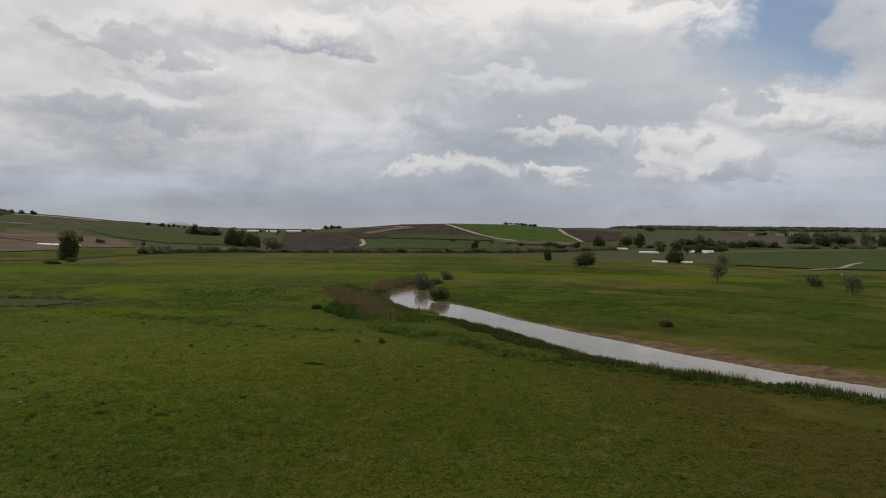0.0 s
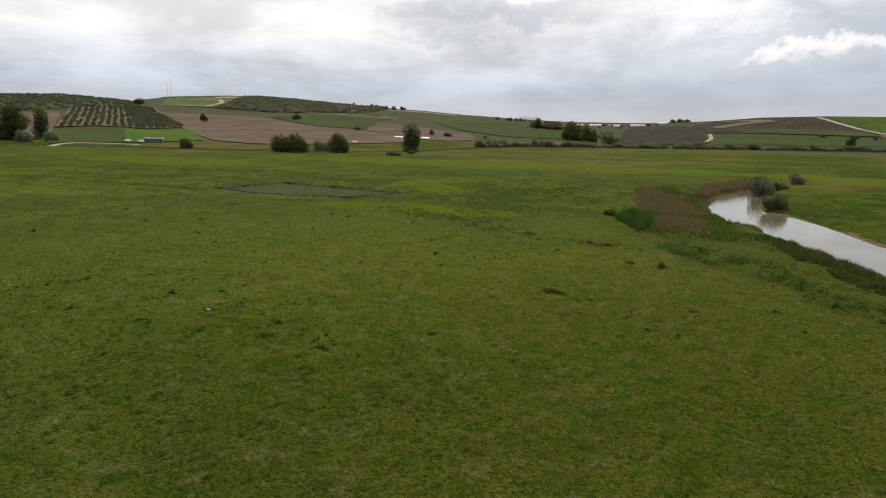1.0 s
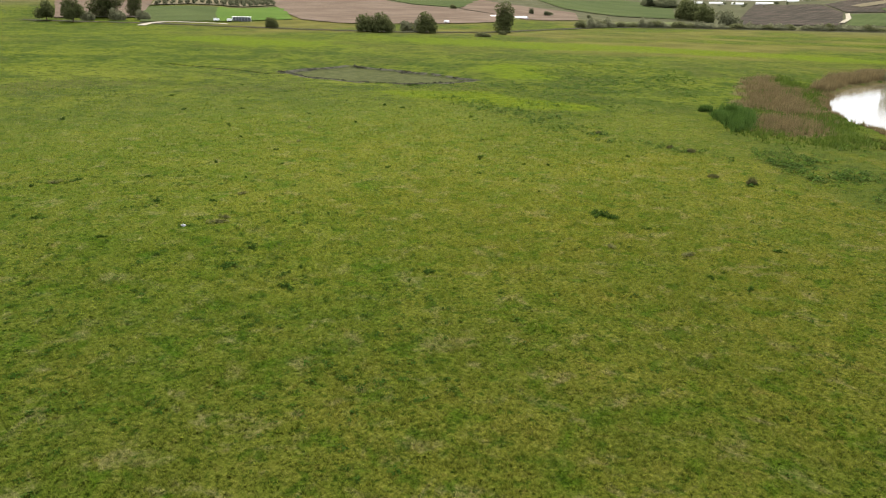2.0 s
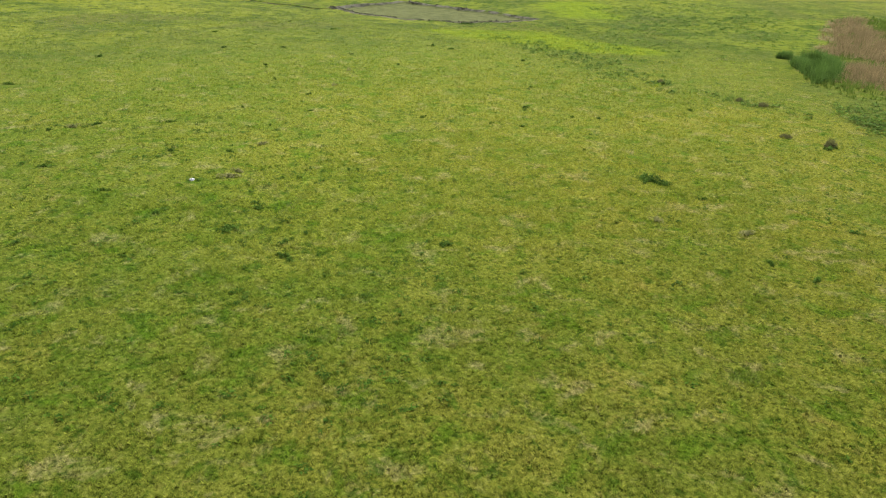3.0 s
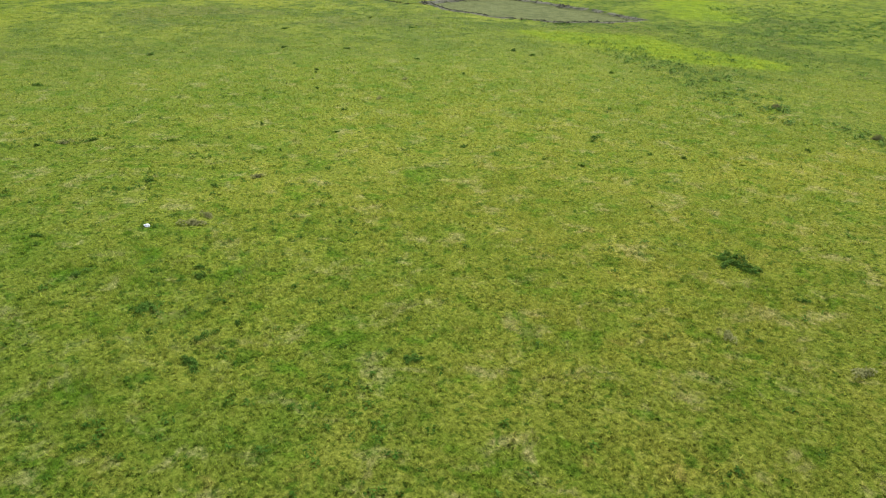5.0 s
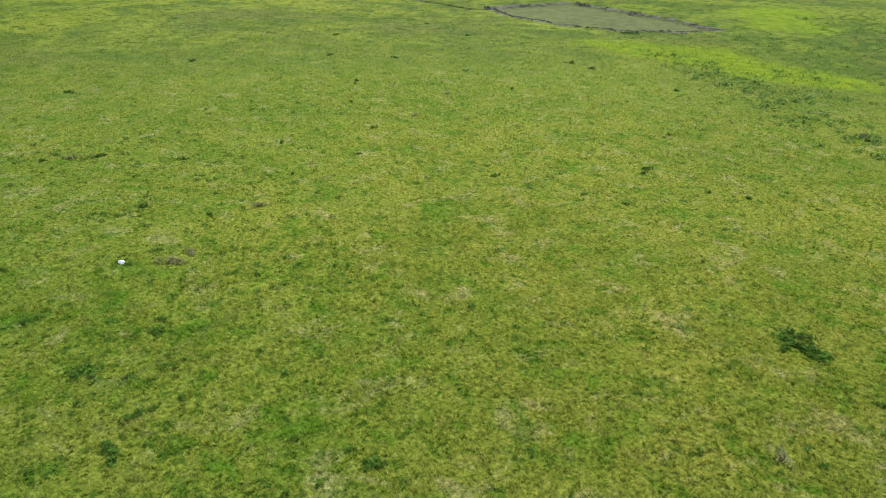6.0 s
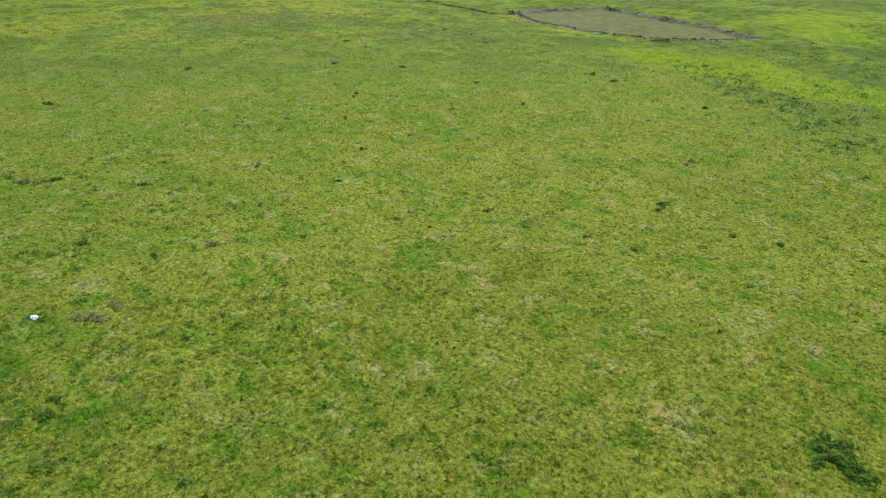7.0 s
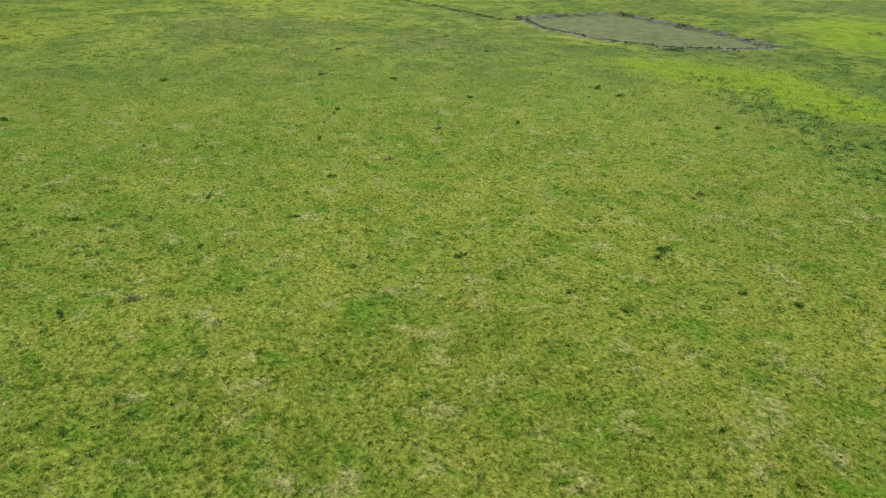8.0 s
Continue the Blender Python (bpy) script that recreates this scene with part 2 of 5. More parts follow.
    c = mixed(t, cover(weeds, 0.4, 0.7), c, mixed(t, ranged(t, small, 0.65, 1.05), (0.014, 0.023, 0.004), (0.036, 0.048, 0.007)))
    c = mixed(t, cover(litter, 0.4, 0.7), c, mixed(t, ranged(t, small, 0.65, 1.05), (0.030, 0.030, 0.011), (0.068, 0.056, 0.026)))
    c = mixed(t, cover(mud, 0.4, 0.6), c, mixed(t, ranged(t, edge, 0.35, 0.65), (0.030, 0.036, 0.013), (0.046, 0.052, 0.020)))
    c = mixed(t, cover(sand, 0.4, 0.7), c, mixed(t, ranged(t, edge, 0.35, 0.65), (0.062, 0.043, 0.026), (0.108, 0.077, 0.047)))
    c = mixed(t, cover(spoil, 0.45, 0.62), c, mixed(t, ranged(t, flecks, 0.38, 0.62), (0.020, 0.021, 0.014), (0.056, 0.056, 0.042)))
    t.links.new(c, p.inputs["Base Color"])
    bumped(t, p, maths(t, "ADD", maths(t, "MULTIPLY", small, 0.6), maths(t, "MULTIPLY", fine, 0.40)), 1.0, 0.22)
    return m


def leaf_material(name, dark, light, through_light=0.3, rough=0.6, meadow=False, upright=0.35):
    """Leaves or blades: each piece its own shade, letting some light through."""
    m, t, p, place = material(name, rough)
    p.inputs["Specular IOR Level"].default_value = 0.009 if meadow else 0.02
    chance = wire(t, "ShaderNodeNewGeometry", out=8)
    c = mixed(t, chance, dark, light)
    if meadow:
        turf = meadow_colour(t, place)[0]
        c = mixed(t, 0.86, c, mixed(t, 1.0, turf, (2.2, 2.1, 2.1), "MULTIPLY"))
    else:
        c = mixed(t, ranged(t, noised(t, place, 0.6, 3), 0.35, 0.65, 0.0, 0.5), c, tuple(v * 0.55 for v in dark))
    t.links.new(c, p.inputs["Base Color"])
    facing = wire(t, "ShaderNodeNewGeometry", out=1)
    upward = t.nodes.new("ShaderNodeMix")
    upward.data_type = "VECTOR"
    put(t, upward, [upright])
    t.links.new(facing, upward.inputs[4])
    upward.inputs[5].default_value = (0, 0, 1)
    t.links.new(upward.outputs[1], p.inputs["Normal"])
    glow = wire(t, "ShaderNodeBsdfTranslucent", c)
    both = wire(t, "ShaderNodeMixShader", through_light, p.outputs[0], glow)
    t.links.new(both, t.nodes["Material Output"].inputs[0])
    return m


def field_material(name, dark, light, scale=0.05, stripe=None, relief=0.4, ruts=0.25):
    """A field: broad blotches, fine grain and, where it is worked, drawn-out rows at an angle of stripe degrees."""
    m, t, p, place = material(name, 0.95)
    p.inputs["Specular IOR Level"].default_value = 0.006
    blotch, grain = noised(t, place, scale, 6, 0.6, 0.4), noised(t, place, 0.6, 4, 0.6)
    c = mixed(t, ranged(t, blotch, 0.35, 0.65), dark, light)
    c = mixed(t, ranged(t, grain, 0.6, 0.3, 0.0, 0.45), c, tuple(v * 0.6 for v in dark))
    if stripe is not None:
        turned = wire(t, "ShaderNodeMapping", place, None, (0, 0, radians(stripe)), (0.18, 0.006, 0.0))
        c = mixed(t, ranged(t, noised(t, turned, 1.0, 3), 0.42, 0.62, 0.0, ruts), c, tuple(v * 0.65 for v in dark))
    t.links.new(c, p.inputs["Base Color"])
    bumped(t, p, grain, relief, 1.0)
    return m


def plain_material(name, colour, rough=0.6, spread=0.25, scale=1.5, metal=0.0):
    """Paint, plastic, bark or metal with stains at two scales."""
    m, t, p, place = material(name, rough)
    c = mixed(t, ranged(t, noised(t, place, scale, 6, 0.65), 0.3, 0.7), tuple(v * (1 - spread) for v in colour), colour)
    c = mixed(t, ranged(t, noised(t, place, scale * 9, 3), 0.55, 0.8, 0.0, spread), c, tuple(v * 0.5 for v in colour))
    t.links.new(c, p.inputs["Base Color"])
    p.inputs["Metallic"].default_value = metal
    bumped(t, p, noised(t, place, scale * 6, 3), 0.2, 0.02)
    return m


def water_material():
    m, t, p, place = material("river_water", 0.06)
    c = mixed(t, ranged(t, noised(t, place, 0.08, 4), 0.35, 0.65), (0.085, 0.076, 0.050), (0.125, 0.112, 0.075))
    t.links.new(c, p.inputs["Base Color"])
    p.inputs["Specular IOR Level"].default_value = 0.45
    p.inputs["IOR"].default_value = 1.33
    bumped(t, p, noised(t, place, 1.2, 4, 0.6), 0.30, 0.06)
    return m


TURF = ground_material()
WATER = water_material()
BLADES = leaf_material("grass_blades", (0.060, 0.100, 0.009), (0.100, 0.130, 0.018), 0.4, 0.85, meadow=True, upright=0.85)
WEED = leaf_material("dark_weed_leaves", (0.016, 0.040, 0.005), (0.072, 0.120, 0.018), 0.3, 0.8, upright=0.6)
TUSSOCK = leaf_material("coarse_green_tussock", (0.010, 0.031, 0.0025), (0.040, 0.078, 0.009), 0.3, 0.85, upright=0.6)
CLUMP_LEAF = leaf_material("thistle_leaves", (0.014, 0.036, 0.004), (0.048, 0.088, 0.012), 0.25, 0.9, upright=0.4)
GREEN_REED = leaf_material("green_reed", (0.028, 0.062, 0.010), (0.072, 0.125, 0.026), 0.4, 0.8, upright=0.7)
PALE_WEED = leaf_material("dry_grey_stems", (0.074, 0.078, 0.028), (0.130, 0.132, 0.052), 0.3, 0.9, upright=0.7)
SEDGE = leaf_material("bank_sedge", (0.032, 0.044, 0.010), (0.086, 0.090, 0.024), 0.35, 0.8, upright=0.5)
REED_GRASS = leaf_material("reed_bed_grass", (0.034, 0.064, 0.008), (0.085, 0.118, 0.020), 0.35, 0.8, upright=0.5)
REED = leaf_material("dry_reed", (0.084, 0.067, 0.030), (0.200, 0.157, 0.080), 0.35, 0.85, upright=0.5)
LEAF = leaf_material("tree_leaves", (0.046, 0.058, 0.020), (0.105, 0.116, 0.044), 0.3, 0.8, upright=0.45)
OLIVE = leaf_material("olive_leaves", (0.070, 0.078, 0.042), (0.115, 0.120, 0.072), 0.2, 0.8)
WILLOW = leaf_material("grey_willow_leaves", (0.090, 0.098, 0.052), (0.150, 0.155, 0.095), 0.25, 0.8)
HEDGE_LEAF = leaf_material("hedge_leaves", (0.075, 0.086, 0.034), (0.150, 0.158, 0.074), 0.35, 0.8, upright=0.6)
HEDGE_GREY = leaf_material("grey_hedge_leaves", (0.110, 0.118, 0.066), (0.190, 0.196, 0.120), 0.35, 0.8, upright=0.6)
# Paler foliage for distant trees and woods: haze is put into these two colours.
PLAIN_LEAF = leaf_material("hazed_tree_leaves", (0.060, 0.070, 0.036), (0.106, 0.116, 0.062), 0.35, 0.85, upright=0.6)
FAR_LEAF = leaf_material("hazed_wood_leaves", (0.080, 0.084, 0.052), (0.115, 0.120, 0.080), 0.4, 0.85, upright=0.9)
BARK = plain_material("bark", (0.11, 0.085, 0.06), 0.9, 0.5, 3.0)
SOIL = field_material("dark_ditch_soil", (0.022, 0.022, 0.014), (0.050, 0.050, 0.036), 0.4)
PLOUGH = field_material("ploughed_earth", (0.082, 0.062, 0.046), (0.110, 0.086, 0.066), 0.02, 35, ruts=0.45)
PLOUGH_DARK = field_material("dark_fallow", (0.028, 0.026, 0.020), (0.058, 0.047, 0.038), 0.045, 60, ruts=0.55)
CROP_HILL = field_material("hill_crop", (0.034, 0.058, 0.012), (0.048, 0.076, 0.017), 0.03, 40)
CROP = field_material("green_crop", (0.044, 0.078, 0.015), (0.058, 0.094, 0.019), 0.015, 40)
CROP_DARK = field_material("dark_green_crop", (0.034, 0.048, 0.017), (0.046, 0.060, 0.022), 0.015, 40)
CROP_PALE = field_material("pale_green_crop", (0.062, 0.076, 0.030), (0.085, 0.096, 0.044), 0.015, 70)
SCRUB = field_material("scrub_slope", (0.046, 0.046, 0.030), (0.074, 0.068, 0.048), 0.04)
WOODLAND = field_material("woodland_floor", (0.046, 0.050, 0.034), (0.060, 0.064, 0.046), 0.03)
GROVE = field_material("grove_earth", (0.085, 0.076, 0.048), (0.115, 0.100, 0.066), 0.03)
# Grey-blue of distance haze, painted as the mountains' base colour.
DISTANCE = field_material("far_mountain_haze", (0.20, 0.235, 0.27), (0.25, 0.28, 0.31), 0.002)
TRACK = field_material("pale_dirt", (0.19, 0.175, 0.135), (0.27, 0.25, 0.20), 0.08)
FILM = plain_material("white_greenhouse_film", (0.58, 0.59, 0.59), 0.4, 0.12, 0.4)
WALL = plain_material("pale_render", (0.46, 0.44, 0.41), 0.85, 0.2)
PINK = plain_material("pink_render", (0.30, 0.225, 0.20), 0.85, 0.2)
ROOF = plain_material("roof_tile", (0.13, 0.095, 0.08), 0.8, 0.35)
SHEET = plain_material("white_metal_sheet", (0.78, 0.80, 0.82), 0.35, 0.15, 0.8, 0.2)
# Dark colour standing in for the shade inside the open-sided shed.
SHADED_FRONT = plain_material("shaded_shed_front", (0.07, 0.075, 0.085), 0.5, 0.2, 0.8, 0.2)
STEEL = plain_material("grey_steel", (0.35, 0.36, 0.38), 0.45, 0.2, 1.0, 0.7)
GLASS = plain_material("dark_window", (0.03, 0.035, 0.045), 0.1, 0.2)
TIMBER = plain_material("grey_timber", (0.20, 0.16, 0.12), 0.85, 0.4)
PLASTIC = plain_material("white_plastic", (0.36, 0.38, 0.40), 0.4, 0.5, 5.0)

# ---- shape of the land, in plan ----
HILLS = [(-180, 900, 2400, 0.8), (-45, 900, 2600, 1.1), (-22, 900, 2600, 1.08), (-18, 900, 2600, 1.1), (-13.6, 900, 2300, 1.0),
         (-9, 880, 1650, 1.0), (-5, 830, 1500, 1.15), (0, 770, 1500, 1.13), (4, 720, 1500, 1.0), (6.5, 700, 1550, 0.8),
         (10, 680, 1750, 0.55), (13, 660, 2300, 0.42), (17, 640, 2300, 0.42), (22, 590, 2100, 0.56), (25.5, 510, 1900, 0.78),
         (29, 470, 1900, 1.05), (33, 440, 1900, 1.2), (36, 420, 1900, 1.38), (41.5, 410, 1900, 1.78), (44, 410, 1900, 1.8),
         (48.5, 415, 1750, 1.55), (50, 420, 1250, 1.2), (52, 430, 1100, 1.25), (55, 440, 1100, 1.46), (58, 450, 1100, 1.43),
         (63, 460, 1100, 1.0), (75, 470, 1200, 0.9), (180, 900, 2400, 0.8)]
H_AZ, H_FOOT, H_RIDGE, H_EL = (np.array(c, float) for c in zip(*HILLS))
NEAR_BANK = [(90, 50), (60, 71), (50, 80), (44, 85), (38, 89), (30, 95.5), (23, 104.5), (17, 116), (13.8, 125), (9.8, 135.5), (5.6, 144),
             (1.2, 153.5), (-3.5, 164.5), (-9, 173), (-13.4, 182), (-16.9, 196), (-18, 212), (-17, 232), (-11.5, 254), (-8, 266)]
FAR_BANK = [(-5, 262), (-8, 245), (-6.5, 215), (-4.5, 197), (0.5, 193), (5.8, 181), (10.5, 168.5), (14.5, 156.5), (19.6, 146.5),
            (23.5, 137.5), (28, 129.5), (32, 122.5), (36.7, 112.5), (42.2, 104), (46.8, 97), (51, 92), (56, 87), (66, 79), (95, 58)]


def line_distance(x, y, line):
    """Distance of the places x, y from a chain of points."""
    best = np.full(np.shape(x), 1e9)
    for (ax, ay), (bx, by) in zip(line, line[1:]):
        dx, dy = bx - ax, by - ay
        u = np.clip(((x - ax) * dx + (y - ay) * dy) / (dx * dx + dy * dy), 0, 1)
        best = np.minimum(best, np.hypot(x - ax - u * dx, y - ay - u * dy))
    return best


def inside(x, y, ring):
    """Whether the places x, y lie in a closed ring of points."""
    odd = np.zeros(np.shape(x), bool)
    for (ax, ay), (bx, by) in zip(ring, [*ring[1:], ring[0]]):
        if ay != by:
            odd ^= ((ay > y) != (by > y)) & (x < (bx - ax) * (y - ay) / (by - ay) + ax)
    return odd


def signed(x, y, ring):
    d = line_distance(x, y, [*ring, ring[0]])
    return np.where(inside(x, y, ring), -d, d)


def smooth(a, b, v):
    u = np.clip((v - a) / (b - a), 0, 1)
    return u * u * (3 - 2 * u)


def land(x, y):
    """Height of the ground, without the river's bed."""
    x, y = np.asarray(x, float), np.asarray(y, float)
    r, az = np.hypot(x - 5, y), np.degrees(np.arctan2(5 - x, y))
    foot, ridge, el = np.interp(az, H_AZ, H_FOOT), np.interp(az, H_AZ, H_RIDGE), np.interp(az, H_AZ, H_EL)
    top = 17 + ridge * np.tan(np.radians(el))
    s = (r - foot) / (ridge - foot)
    u = np.clip(s, 0, 1)
    z = top * (0.55 * u ** 1.25 + 0.45 * (1 - np.cos(np.pi * u)) / 2)
    z = z * (1 - 0.35 * smooth(1.0, 1.7, s))
    z = z + smooth(0, 0.3, s) * (1.2 * np.sin(x / 90 + 1.3) * np.sin(y / 110))
    z = z - 1.0 * np.exp(-((x + 116) / 62) ** 2 - ((y - 172) / 42) ** 2)
    return z + 0.06 * np.sin(x / 5.1 + np.sin(y / 7.3)) * np.sin(y / 6.2) + 0.05 * np.sin(x / 2.3 + y / 3.1)

# ---- building helpers ----
def part(name, data, mat, parent=None, label=""):
    """Links a bmesh or a mesh as one mesh object, under a thing or a part where one is given."""
    if isinstance(data, bmesh.types.BMesh):
        bm, data = data, bpy.data.meshes.new(name)
        bm.to_mesh(data)
        bm.free()
    if not data.materials:
        data.materials.append(mat)
    ob = new(name, data)
    ob.parent = parent
    return tagged(ob, label)


def sheet_mesh(name, verts, faces, soft=False):
    """A mesh from arrays of places and of faces that all have as many corners."""
    verts, faces = np.asarray(verts, np.float32), np.asarray(faces, np.int32)
    me = bpy.data.meshes.new(name)
    me.vertices.add(len(verts))
    me.vertices.foreach_set("co", verts.ravel())
    n, k = faces.shape
    me.loops.add(n * k)
    me.loops.foreach_set("vertex_index", faces.ravel())
    me.polygons.add(n)
    me.polygons.foreach_set("loop_start", np.arange(0, n * k, k, dtype=np.int32))
    me.polygons.foreach_set("use_smooth", np.full(n, soft))
    me.update(calc_edges=True)
    return me


def lattice(n, m):
    """The faces of a sheet of n by m places."""
    i, j = np.meshgrid(np.arange(n - 1), np.arange(m - 1), indexing="ij")
    a = (i * m + j).ravel()
    return np.stack([a, a + m, a + m + 1, a + 1], 1)


def patchy(x, y, size, seed=0):
    """Soft random patches of about that size, from 0 to 1."""
    rng = np.random.RandomState(seed)
    grid = rng.rand(64, 64)
    u, v = np.asarray(x) / size + 1000, np.asarray(y) / size + 1000
    i, j = np.floor(u).astype(int), np.floor(v).astype(int)
    fu, fv = u - i, v - j
    fu, fv = fu * fu * (3 - 2 * fu), fv * fv * (3 - 2 * fv)
    g = lambda a, b: grid[a % 64, b % 64]
    return (g(i, j) * (1 - fu) + g(i + 1, j) * fu) * (1 - fv) + (g(i, j + 1) * (1 - fu) + g(i + 1, j + 1) * fu) * fv


def tube(bm, a, b, ra, rb, sides=6):
    """A tapered round bar from a to b."""
    a, b = Vector(a), Vector(b)
    turn = (b - a).to_track_quat("Z", "Y")
    rings = []
    for p, r in ((a, ra), (b, rb)):
        rings.append([bm.verts.new(p + turn @ Vector((r * math.cos(2 * math.pi * k / sides), r * math.sin(2 * math.pi * k / sides), 0))) for k in range(sides)])
    for k in range(sides):
        bm.faces.new((rings[0][k], rings[0][(k + 1) % sides], rings[1][(k + 1) % sides], rings[1][k]))
    bm.faces.new(rings[0][::-1])
    bm.faces.new(rings[1])


def box(bm, x0, x1, y0, y1, z0, z1):
    made = bmesh.ops.create_cube(bm, size=1)["verts"]
    for v in made:
        v.co = ((x0 + x1) / 2 + v.co.x * (x1 - x0), (y0 + y1) / 2 + v.co.y * (y1 - y0), (z0 + z1) / 2 + v.co.z * (z1 - z0))


# ---- the land ----
WATER_LEVEL = -0.7
RIVER = NEAR_BANK + FAR_BANK
POND = [(-134.5, 161.5), (-135.5, 171), (-134.2, 186.5), (-115.4, 185.8), (-97, 183.5), (-88.5, 181), (-90.2, 171), (-95.9, 164.7), (-101.5, 160.2), (-110, 158.4), (-121.4, 157.6)]
DITCH = [(-168, 150.6), (-155.4, 153.4), (-147, 154.6), (-141, 154.7), (-135.3, 156), (-131, 159)]
REED_BED = [(-23, 151), (-30, 176), (-37, 205), (-42, 230), (-36, 246), (-27, 214), (-21, 216), (-15, 186), (-8, 162), (-8, 151), (-12, 145), (-18, 143)]
REED_TIP = [(-23, 214), (-24, 245), (-19, 275), (-8, 285), (-8, 268), (-13, 254), (-18, 233), (-19, 212)]
WEED_BELT = [(-26, 146), (-17, 137), (-10.7, 122), (-6, 117.5), (-0.3, 112), (3, 106.5), (8, 103), (16, 96), (26, 88), (40, 80), (60, 66), (62, 69), (44, 84),
             (30, 95), (17, 116), (9.5, 135), (1, 153), (-5, 153), (-10, 143), (-17, 142)]
DARK_MEADOW = [(-72, 148), (-78, 170), (-70, 205), (-40, 245), (-28, 230), (-36, 205), (-30, 172), (-38, 150), (-34, 132), (-48, 132), (-58, 138)]


def cut_land(x, y):
    """Height of the ground with the river's bed, the pond's floor and its ditch cut into it."""
    z = land(x, y)
    d = signed(x, y, RIVER)
    far_side = line_distance(x, y, FAR_BANK) < line_distance(x, y, NEAR_BANK)
    reach = np.where(far_side, 2.5 + 6.5 * smooth(188, 160, y), 2.2)
    bank = np.where(d > 0, WATER_LEVEL * (1 - smooth(0, 1, d / reach)), WATER_LEVEL - 0.9 * smooth(0, 2.5, -d))
    z = np.where(d < reach, np.minimum(z * smooth(0, 1, d / reach) + bank, 0.1), z)
    p = signed(x, y, POND)
    lumps = 0.2 + 0.9 * patchy(x, y, 1.9, 3) * (0.4 + patchy(x, y, 7.0, 13))
    z = z - 0.42 * smooth(0.2, -1.0, p) + 0.30 * lumps * np.exp(-((p - 0.5) / 0.75) ** 2)
    g = line_distance(x, y, DITCH)
    return z - 0.85 * np.exp(-(g / 0.75) ** 2) + 0.20 * lumps * np.exp(-((g - 1.3) / 0.7) ** 2)


def build_ground():
    az = np.radians(np.concatenate([np.arange(-36, 26, 0.28), np.arange(26, 50, 0.12), np.arange(50, 72, 0.3), np.arange(72, 324, 3.0), [324.0]]))
    r = np.concatenate([[0.5, 6, 12], np.geomspace(20, 184, 270), np.arange(184.6, 234, 0.4), np.geomspace(236, 460, 76), np.geomspace(466, 4700, 110)])
    rr, aa = np.meshgrid(r, az, indexing="ij")
    x, y = 5 - rr * np.sin(aa), rr * np.cos(aa)
    x, y = x.ravel(), y.ravel()
    z = cut_land(x, y)
    me = sheet_mesh("ground", np.stack([x, y, z], 1), lattice(*rr.shape)[:, ::-1], True)
    d = signed(x, y, RIVER)
    far_side = line_distance(x, y, FAR_BANK) < line_distance(x, y, NEAR_BANK)
    bare = (2.2 * smooth(185, 165, y) + 7.0 * smooth(150, 95, y)) * (0.5 + 0.8 * patchy(x, y, 6, 21))
    sand = np.where(far_side & (bare > 0.5), smooth(1.0, 0.75, d / np.maximum(bare, 0.6)), 0)
    weeds = 0.9 * smooth(5, -4, signed(x, y, WEED_BELT) + 5 * (patchy(x, y, 6, 61) - 0.5)) * (0.15 + 1.1 * patchy(x, y, 3, 9)) + 0.55 * smooth(14, -10, signed(x, y, DARK_MEADOW)) * patchy(x, y, 9, 8)
    for cx, cy, rx, ry in ((22, 172, 14, 6), (40, 150, 16, 5), (62, 132, 24, 5), (90, 150, 34, 7), (110, 190, 40, 8), (70, 210, 30, 7), (130, 240, 40, 9), (30, 215, 20, 6)):
        weeds += (0.35 + 0.6 * patchy(x, y, 8, 23)) * np.exp(-((x - cx) / rx) ** 2 - ((y - cy - 0.2 * (cx - x)) / ry) ** 2)
    for chain, wide, much in (([(-169, 121.5), (-144, 116), (-125, 112.7), (-114, 115)], 0.9, 0.8), ([(-90, 108.8), (-87, 111.8), (-80.6, 112.7), (-74.8, 114.3)], 1.6, 0.7),
                              ([(-26, 61), (-28.3, 63.2), (-30.1, 65.3), (-30.8, 67.8), (-32.3, 70.4), (-33.8, 73)], 0.45, 0.8)):
        weeds += much * np.exp(-(line_distance(x, y, chain) / wide) ** 2) * (0.5 + 0.7 * patchy(x, y, 1.7, 77))
    lush = np.zeros_like(x)
    for cx, cy, rx, ry in ((-82, 149, 10, 5), (-73, 155, 10, 9), (-62, 151, 10, 6), (-52, 153, 7, 5), (-98, 212, 12, 12), (-84, 196, 10, 9), (-170, 300, 60, 25), (-90, 330, 60, 22), (20, 330, 60, 18), (120, 340, 50, 30), (-230, 230, 50, 30)):
        lush += 1.1 * (0.55 + 0.6 * patchy(x, y, 7, 51)) * np.exp(-((x - cx) / rx) ** 2 - ((y - cy) / ry) ** 2)
    p = signed(x, y, POND)
    mud = smooth(0.8, -0.8, p)
    g = line_distance(x, y, DITCH)
    spoil = smooth(np.where(y < 172, 2.1, 1.5), 0.1, np.abs(p - 0.25)) * (0.5 + 0.75 * patchy(x, y, 2.4, 17)) + smooth(1.3, 0.5, g) * (0.8 + 0.4 * patchy(x, y, 3.0, 19))
    litter = 0.9 * (d < 0.8) + smooth(3, -3, signed(x, y, REED_BED)) * smooth(0.25, 0.7, patchy(x, y, 7, 91)) * 0.8 + smooth(2, -2, signed(x, y, REED_TIP))
    dry = 0.55 * smooth(150, 330, np.hypot(x, y)) * smooth(0.35, 0.8, patchy(x, y, 50, 2)) + 0.5 * smooth(230, 300, y) * smooth(0.4, 0.7, patchy(x, y, 35, 5))
    weeds += 0.45 * smooth(10, 50, x) * smooth(100, 125, y + 0.6 * x - 20) * smooth(320, 260, y) * patchy(x, y, 14, 27)
